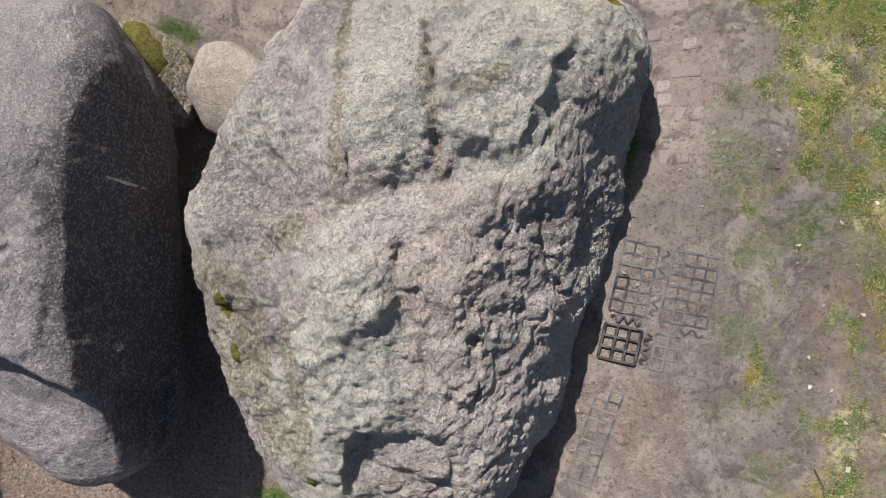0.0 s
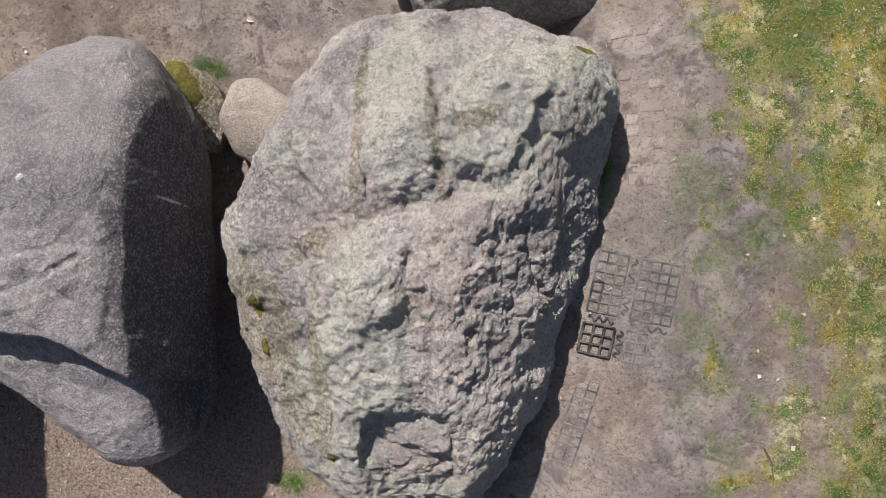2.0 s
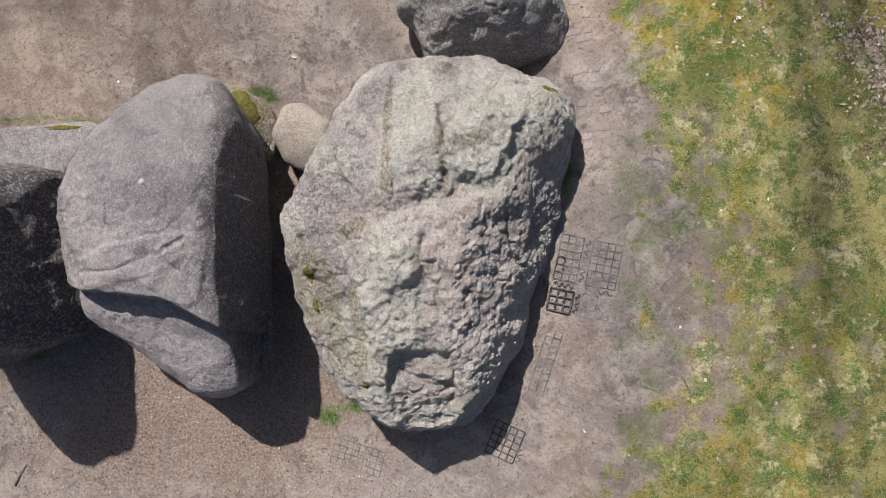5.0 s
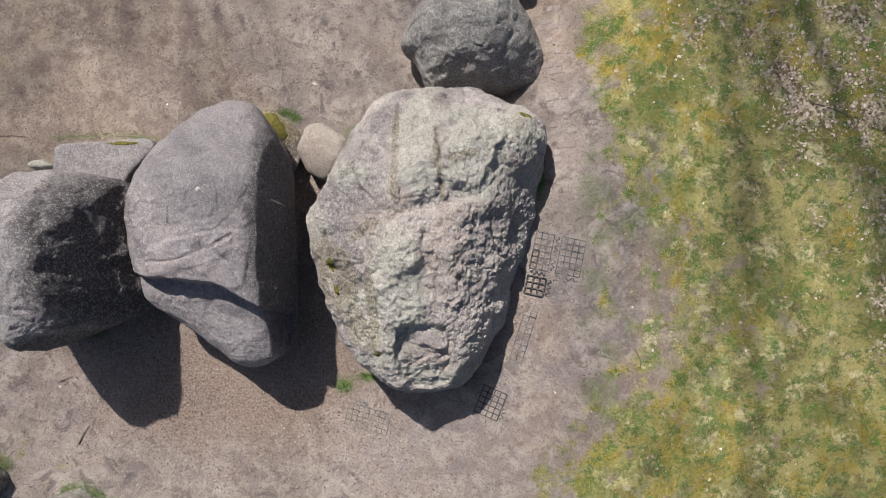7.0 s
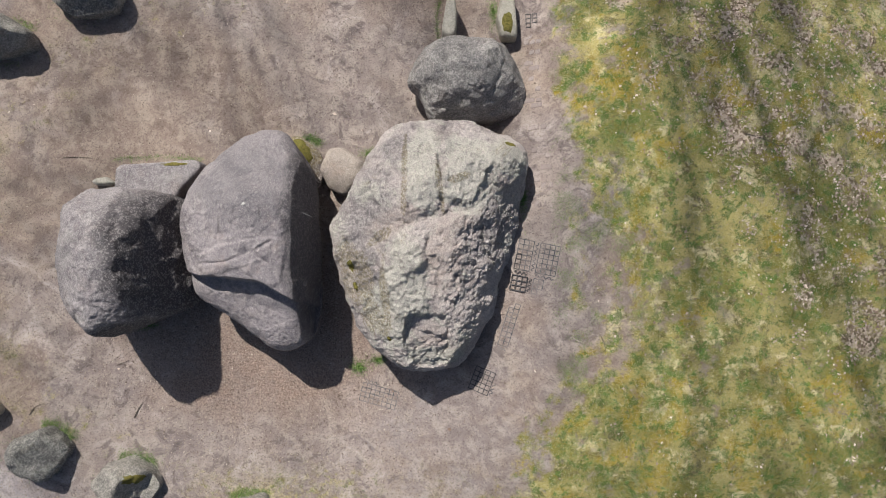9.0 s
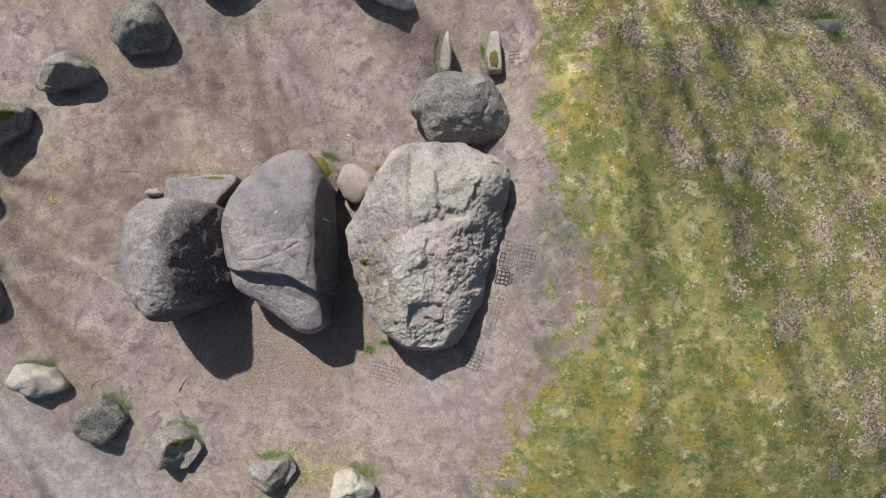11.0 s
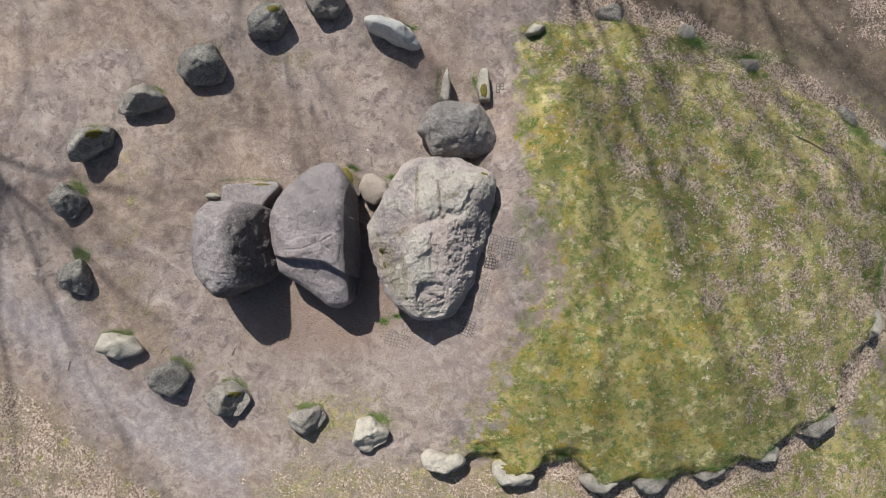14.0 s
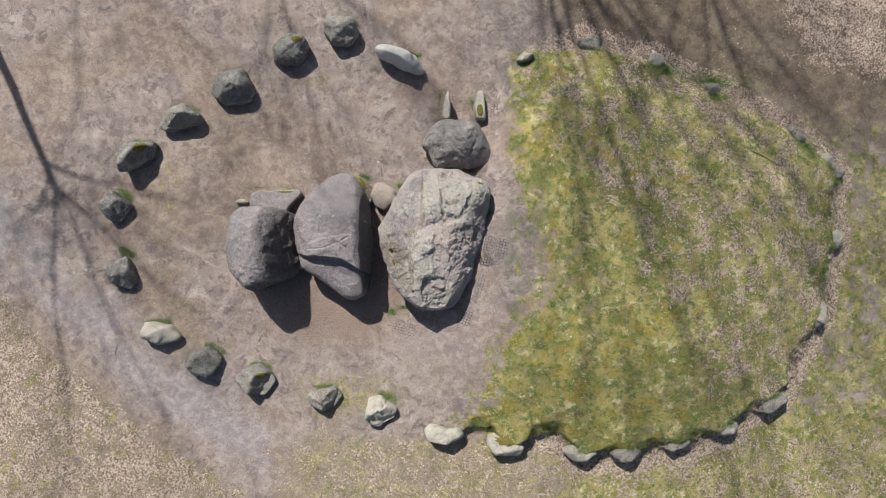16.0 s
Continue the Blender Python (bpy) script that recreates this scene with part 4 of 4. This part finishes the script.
def scatter(n, x0, x1, y0, y1, share):
    xy = np.stack([rng.uniform(x0, x1, n), rng.uniform(y0, y1, n)], 1)
    return xy[rng.uniform(0, 1, n) < share(xy[:, 0], xy[:, 1])]


def meadow(x, y):
    g, l, m, p, s, u = covers(x, y)
    return np.clip(g * 1.2 - 0.15, 0, 1) * (1 - 0.6 * np.clip(l, 0, 1))


def tufty(x, y):
    g, l, m, p, s, u = covers(x, y)
    n = fbm(flat3(x, y, 2.4), 3, 0.6, 71)
    edge = step01(1.7, 1.95, x) * step01(4.4, 2.4, x - 0.12 * np.abs(y)) * step01(-4.4, -3.4, y) * step01(5.4, 4.8, y)
    return step01(0.0, 0.3, n) * (edge + 0.5 * step01(0.2, 0.7, g) * step01(2, 3, x)) * step01(-0.2, 0.1, rim_gap(x, y))


blades("meadow_grass", scatter(300000, 1.2, 14.2, -8.4, 8.4, meadow), (0.02, 0.06), (0.0013, 0.0035), (35, 88), M_BLADE, "short yellow-green turf on the mound")
blades("green_tufts", scatter(800000, 1.5, 12.5, -6.6, 6.2, tufty), (0.025, 0.07), (0.0012, 0.0030), (20, 80), M_FRESH, "fresh green grass tufts at the mound's bare edge")
blades("dry_straw", scatter(150000, -14, 14, -8.4, 8.4, lambda x, y: lookup("straw", x, y) * 0.8), (0.03, 0.09), (0.002, 0.005), (60, 89), M_STRAW, "dry straw lying on the ground")


def drifts(x, y):
    return step01(0.25, 0.85, lookup("leaves", x, y) + 0.75 * fbm(flat3(x, y, 2.1), 6, 0.72, 83)) * 0.8 + 0.008 * step01(2.2, 3.2, x)


litter("dead_leaves", scatter(330000, -14, 14.2, -8.4, 8.4, drifts), (0.025, 0.06), (0.5, 0.9), (0.0, 0.25), M_LEAF, "dead oak leaves lying in drifts", "leaves")


def bare(x, y):
    g, l, m, p, s, u = covers(x, y)
    n = fbm(flat3(x, y, 0.8), 4, 0.6, 91)
    near = step01(2.6, 0.6, np.hypot((x + 3.2) / 1.6, y + 2.4))
    return np.clip((1 - g) * (0.18 + 0.5 * step01(0.0, 0.5, n) + 0.6 * near), 0, 1) * (1 - 0.8 * step01(0.6, 1.2, x))


litter("wood_chips", scatter(210000, -14, 4, -8.4, 8.4, bare), (0.014, 0.045), (0.2, 0.6), (0.0, 0.2), M_CHIP, "wood chips and leaf scraps scattered on the sand", "chips")
litter("loose_leaves", scatter(110, -9, 5, -5, 6, lambda x, y: 0.35 + 0 * x), (0.04, 0.08), (0.5, 0.8), (0.05, 0.3), M_LEAF, "single pale dead leaves on the sand", "leaves")


def tuft_ring(cx, cy, rx, ry, ways, n):
    a = np.radians(rng.uniform(*ways, n))
    r = np.abs(rng.normal(0, 0.6, n)) if ways == (0, 360) else rng.normal(1.0, 0.17, n)
    return np.stack([cx + np.cos(a) * rx * r, cy + np.sin(a) * ry * r], 1)


TUFTS = [tuft_ring(r[0], r[1], r[2] * 0.5, r[3] * 0.5, (25 + 9 * k % 40, 95 + 17 * k % 50), 1000) for k, r in enumerate(KERBS)] + [tuft_ring(r[0], r[1], r[2] * 0.52, r[3] * 0.52, (150, 290), 160) for r in KERBS]
TUFTS += [tuft_ring(-1.35, 1.62, 0.22, 0.07, (0, 360), 420), tuft_ring(-1.55, -2.25, 0.16, 0.12, (0, 360), 500), tuft_ring(-1.2, -2.12, 0.2, 0.08, (0, 360), 350), tuft_ring(-5.6, -1.45, 0.35, 0.1, (180, 360), 350),
    tuft_ring(-2.45, 1.7, 0.22, 0.2, (20, 150), 500), tuft_ring(1.3, 0.75, 0.05, 0.35, (0, 360), 500), tuft_ring(1.0, 2.9, 0.12, 0.5, (0, 360), 600), tuft_ring(0.9, 4.2, 0.1, 0.35, (0, 360), 400),
    tuft_ring(-0.05, 4.0, 0.08, 0.45, (90, 270), 300), tuft_ring(-5.2, 1.5, 0.7, 0.06, (0, 180), 350), tuft_ring(2.6, 5.6, 0.35, 0.25, (0, 360), 1200), tuft_ring(8.4, 4.9, 1.4, 0.4, (0, 360), 5000), tuft_ring(11.2, 2.8, 0.8, 0.6, (0, 360), 3500),
    tuft_ring(6.8, 5.2, 0.8, 0.3, (0, 360), 3500), tuft_ring(11.6, -1.0, 0.3, 1.2, (0, 360), 1500), tuft_ring(1.0, -5.6, 0.3, 0.15, (0, 360), 500), tuft_ring(3.2, -5.8, 0.25, 0.2, (0, 360), 500), tuft_ring(-1.5, -4.9, 0.2, 0.3, (0, 360), 400)]
TUFTS += [tuft_ring(r[0], r[1] + 0.18 * (1 if r[1] < 0 else -1), r[2] * 0.5, 0.18, (0, 360), 450) for r in RIM]
blades("grass_at_stones", np.concatenate(TUFTS), (0.05, 0.13), (0.002, 0.005), (15, 75), M_FRESH, "green grass growing at the foot of the stones", 0.0)

# twigs lying about
def twig(pts, thick, parent_name="twig"):
    bm = bmesh.new()
    rings = []
    for k, (x, y) in enumerate(pts):
        z = land_at(x, y) + thick * 0.8
        r = thick * (1 - 0.6 * k / (len(pts) - 1)) / 2
        nx = Vector((pts[min(k + 1, len(pts) - 1)][0] - pts[max(k - 1, 0)][0], pts[min(k + 1, len(pts) - 1)][1] - pts[max(k - 1, 0)][1], 0)).normalized()
        side = Vector((-nx.y, nx.x, 0))
        rings.append([bm.verts.new(Vector((x, y, z)) + side * r * math.cos(a) + Vector((0, 0, r * math.sin(a)))) for a in (0, 1.26, 2.51, 3.77, 5.03)])
    for a, b in zip(rings[:-1], rings[1:]):
        for k in range(5):
            bm.faces.new((a[k], a[(k + 1) % 5], b[(k + 1) % 5], b[k]))
    bm.faces.new(rings[0][::-1]), bm.faces.new(rings[-1])
    me = bpy.data.meshes.new(parent_name)
    bm.to_mesh(me)
    bm.free()
    me.materials.append(M_BARK)
    tagged(new(parent_name, me), "thin dead twig lying on the ground", "twig", "twigs")


bark = Nodes("bark", 0.9, 0.2)
bark.bump(bark.noise(9, 6, 0.7, stretch=(6, 6, 1)), 0.8, 0.03)
M_BARK = bark.done(bark.mix(bark.ramp(bark.noise(6, 6, 0.7), 0.35, 0.65), (0.075, 0.06, 0.05), (0.16, 0.135, 0.11)))
for pts, th in ((((4.95, 1.78), (5.25, 1.70), (5.5, 1.58), (5.72, 1.57)), 0.018), (((-5.62, -3.16), (-5.54, -3.0), (-5.46, -2.88)), 0.018), (((-9.95, -3.55), (-9.9, -3.35), (-9.82, -3.25)), 0.02), (((9.2, 2.6), (9.6, 2.45), (10.0, 2.2), (10.3, 2.15)), 0.03),
        (((-7.5, -3.1), (-7.4, -2.95), (-7.28, -2.9)), 0.014), (((2.55, -1.55), (2.62, -1.68), (2.63, -1.82)), 0.016), (((-6.9, 1.55), (-6.6, 1.56), (-6.4, 1.54)), 0.012), (((-5.9, -2.2), (-5.7, -2.12)), 0.012)):
    twig(pts, th)

# ---- plastic paving grids and bricks in the trodden strip ----
plastic = Nodes("black_plastic", 0.55, 0.4)
M_GRID = plastic.done(plastic.mix(plastic.ramp(plastic.noise(9, 6, 0.75), 0.42, 0.56), (0.018, 0.02, 0.024), (0.10, 0.09, 0.088)))

dusty = Nodes("dusty_plastic", 0.8, 0.2)
M_DUSTY = dusty.done(dusty.mix(dusty.ramp(dusty.noise(7, 6, 0.75), 0.40, 0.55), (0.07, 0.075, 0.085), (0.19, 0.175, 0.17)))


def part(name, bm, material, parent, label=""):
    me = bpy.data.meshes.new(name)
    bm.to_mesh(me)
    bm.free()
    me.materials.append(material)
    ob = new(name, me)
    ob.parent = parent
    return tagged(ob, label)


def rib(bm, a, b, wide, up, deep, place):
    """An upright strip between two places of the grid, laid along the ground."""
    a, b = place(*a), place(*b)
    d = Vector((b[0] - a[0], b[1] - a[1], 0))
    side = Vector((-d.y, d.x, 0)).normalized() * wide / 2
    vs = []
    for p in (a, b):
        z = land_at(*p)
        for s in (1, -1):
            for h in (up, -deep):
                vs.append(bm.verts.new(Vector((p[0], p[1], z + h)) + side * s))
    for f in ((0, 2, 6, 4), (0, 1, 3, 2), (4, 6, 7, 5), (0, 4, 5, 1), (2, 3, 7, 6)):
        bm.faces.new([vs[k] for k in f])


def paving_grid(x, y, turn, blocks, links, label, pitch=0.083, wide=0.013):
    base = tagged(new("paving_grid"), label, "paving grid", "plastic paving grids")
    base.location = (x, y, land_at(x, y))
    c, s = math.cos(radians(turn)), math.sin(radians(turn))
    place = lambda u, v: (x + pitch * (u * c - v * s), y + pitch * (u * s + v * c))
    back = Matrix.Translation(-base.location)
    for u0, v0, nu, nv, up in blocks:
        bm = bmesh.new()
        for k in range(nu + 1):
            for m in range(nv):
                rib(bm, (u0 + k, v0 + m), (u0 + k, v0 + m + 1), wide, up, 0.05, place)
        for m in range(nv + 1):
            for k in range(nu):
                rib(bm, (u0 + k, v0 + m), (u0 + k + 1, v0 + m), wide, up + 0.0008, 0.05, place)
        bmesh.ops.transform(bm, matrix=back, verts=bm.verts)
        part("grid_panel", bm, M_GRID if up > 0.008 else M_DUSTY, base)
    for u0, v0, du, dv, up in links:
        bm = bmesh.new()
        pts = []
        for k in range(15):
            t = k / 14
            wave = 0.42 * math.sin(t * 4 * math.pi)
            pts.append((u0 + du * t - dv * wave / 1.2, v0 + dv * t + du * wave / 1.2) if abs(du) + abs(dv) < 1.6 else (u0 + du * t - (0.3 * math.sin(t * 6 * math.pi) if dv else 0), v0 + dv * t + (0.3 * math.sin(t * 6 * math.pi) if du else 0)))
        for a, b in zip(pts[:-1], pts[1:]):
            rib(bm, a, b, wide, up, 0.05, place)
        bmesh.ops.transform(bm, matrix=back, verts=bm.verts)
        part("expansion_link", bm, M_GRID if up > 0.01 else M_DUSTY, base, "wavy expansion link")


paving_grid(1.06, -0.78, -11.5, ((0, 0, 3, 3, 0.024), (0, 4.2, 2, 4, 0.008), (0, 4.2, 1, 3, 0.012), (2, 4.2, 1, 6, 0.006), (0, 8.2, 2, 2, 0.005), (4.3, 0, 1, 1, 0.008), (4.3, 1, 2, 2, 0.005), (4.3, 4.2, 4, 6, 0.005)),
    ((3.65, 0.2, 0, 2.6, 0.012), (0.3, 3.6, 2.4, 0, 0.014), (3.65, 4.4, 0, 2.6, 0.006), (3.65, 7.2, 0, 2.8, 0.006), (4.5, 3.6, 3.6, 0, 0.006)), "black plastic paving grid half filled with soil beside the capstone")
paving_grid(0.88, -1.72, -16, ((0, 0, 2, 8, 0.005), (1, 8, 1, 1, 0.005)), ((0.2, -0.6, 1.6, 0, 0.002),), "sunken plastic paving grid showing through the sand")
paving_grid(0.40, -2.5, -20, ((0, 0, 4, 5, 0.009),), ((4.5, 0.3, 0, 2.6, 0.004),), "black plastic paving grid in the capstone's shade")
paving_grid(-1.55, -2.85, -14, ((0, 0, 8, 4, 0.0015),), ((0.4, 4.5, 3.0, 0, 0.0015),), "plastic paving grid nearly buried in pale sand")
paving_grid(1.48, 3.88, 0, ((0, 0, 1, 3, 0.012), (1.3, 1, 1, 2, 0.010)), (), "scrap of black plastic paving grid in the trodden strip")

# ---- bare trees just outside the view, whose shadows lie across the ground ----
def tree(x, y, high, fork, limbs, spread, stout, seed):
    rnd = random.Random(seed)
    base = tagged(new("tree"), "tall leafless tree with spreading bare branches", "tree", "bare trees")
    base.location = (x, y, land_at(x, y) - 0.1)
    trunk, twigs = ([], []), ([], [])

    def tube(store, a, b, ra, rb, sides):
        vs, fs = store
        d = (b - a).normalized()
        u = d.orthogonal().normalized()
        w = d.cross(u)
        k0 = len(vs)
        for p, r in ((a, ra), (b, rb)):
            for k in range(sides):
                t = 2 * math.pi * k / sides
                vs.append(tuple(p + u * math.cos(t) * r + w * math.sin(t) * r))
        for k in range(sides):
            m = (k + 1) % sides
            fs.append((k0 + k, k0 + m, k0 + sides + m, k0 + sides + k))

    def limb(p, d, length, r, depth):
        n = (7, 5, 4, 3)[depth]
        for k in range(n):
            d = (d + Vector((rnd.gauss(0, 0.10), rnd.gauss(0, 0.10), rnd.gauss(0.02, 0.06)))).normalized()
            q = p + d * length / n
            r2 = max(r * (1 - 0.75 / n), 0.008)
            tube(twigs, p, q, r, r2, 5 if depth < 2 else 3)
            if depth < 3 and k > 0:
                for m in range(2 if depth < 2 else 1):
                    side = Vector((rnd.gauss(0, 1), rnd.gauss(0, 1), rnd.gauss(0.1, 0.5))).normalized()
                    limb(q, (d * 0.8 + side * 0.65).normalized(), length * rnd.uniform(0.30, 0.48), r2 * 0.5, depth + 1) if depth < 2 or rnd.random() < 0.5 else None
            p, r = q, r2

    p, d, r = Vector((0, 0, 0)), Vector((rnd.gauss(0, 0.02), rnd.gauss(0, 0.02), 1)).normalized(), stout
    for k in range(7):
        q = p + d * fork / 7
        tube(trunk, p, q, r, r * 0.95, 12)
        d = (d + Vector((rnd.gauss(0, 0.03), rnd.gauss(0, 0.03), 0))).normalized()
        p, r = q, r * 0.95
    for k in range(limbs):
        a = 2 * math.pi * (k + rnd.uniform(-0.3, 0.3)) / limbs
        out = math.tan(radians(spread * rnd.uniform(0.35, 1.0)))
        limb(p - d * rnd.uniform(0, 0.12) * fork, Vector((math.cos(a) * out, math.sin(a) * out, 1)).normalized(), (high - fork) * rnd.uniform(0.8, 1.05), r * rnd.uniform(0.42, 0.6), 0)
    for name, (vs, fs) in (("trunk", trunk), ("branches", twigs)):
        me = mesh_from(name, vs, fs)
        me.materials.append(M_BARK)
        new(name, me).parent = base


# place, height, height of the fork, number of limbs, how far they spread, trunk radius
for k, row in enumerate(((-14.9, 8.5, 15, 7.5, 6, 45, 0.15), (-8.8, 15.8, 17, 8.8, 4, 42, 0.12), (-15.4, 17.0, 18, 9.0, 3, 45, 0.12), (0.0, 15.8, 27, 7.4, 11, 32, 0.20), (5.0, 15.8, 22, 8.0, 6, 34, 0.15), (10.2, 16.0, 20, 8.0, 5, 38, 0.11), (-3.0, 18.5, 19, 10.5, 4, 36, 0.10))):
    tree(*row, 500 + k)

# bricks of the sunken path, each lying a little differently
brick_nodes = Nodes("worn_brick", 0.92, 0.2)
tone = brick_nodes.mix(brick_nodes.object_random(), (0.24, 0.20, 0.19), (0.33, 0.285, 0.27))
tone = brick_nodes.mix(brick_nodes.ramp(brick_nodes.noise(11, 8, 0.85), 0.42, 0.58), tone, (0.20, 0.163, 0.152))
brick_nodes.bump(brick_nodes.noise(60, 5, 0.8), 0.6, 0.006)
M_BRICK = brick_nodes.done(tone)


def brick_mesh(lx, ly):
    bm = bmesh.new()
    bmesh.ops.create_cube(bm, size=1.0, matrix=Matrix.Diagonal((lx, ly, 0.06, 1)))
    bmesh.ops.bevel(bm, geom=[e for e in bm.edges if all(v.co.z > 0 for v in e.verts)], offset=0.004, segments=1, affect="EDGES")
    me = bpy.data.meshes.new("brick")
    bm.to_mesh(me)
    bm.free()
    me.materials.append(M_BRICK)
    return me


BRICKS = [brick_mesh(0.096, 0.096), brick_mesh(0.196, 0.096), brick_mesh(0.096, 0.196)]
brick_path = tagged(new("brick_path"), "narrow path of worn bricks sunk in sand", "path", kind="structure")
rnd = random.Random(9)
for row in range(34):
    y = 0.32 + row * 0.102
    mid_x = 1.60 + 0.05 * math.sin(row * 0.2) - 0.02 * row / 34
    col = 0
    while col < 3:
        two = col < 2 and rnd.random() < 0.45
        x = mid_x + (col - 1.0 + (0.5 if two else 0)) * 0.102
        if rnd.random() < 0.42:
            b = new("brick", BRICKS[1 if two else 0])
            b.parent = brick_path
            fall_x, fall_y = (land_at(x + 0.08, y) - land_at(x - 0.08, y)) / 0.16, (land_at(x, y + 0.08) - land_at(x, y - 0.08)) / 0.16
            b.location = (x, y, land_at(x, y) - 0.031 + rnd.uniform(-0.003, 0.0015))
            b.rotation_euler = (math.atan(fall_y) + rnd.gauss(0, 0.006), -math.atan(fall_x) + rnd.gauss(0, 0.006), rnd.gauss(0, 0.02))
        col += 2 if two else 1
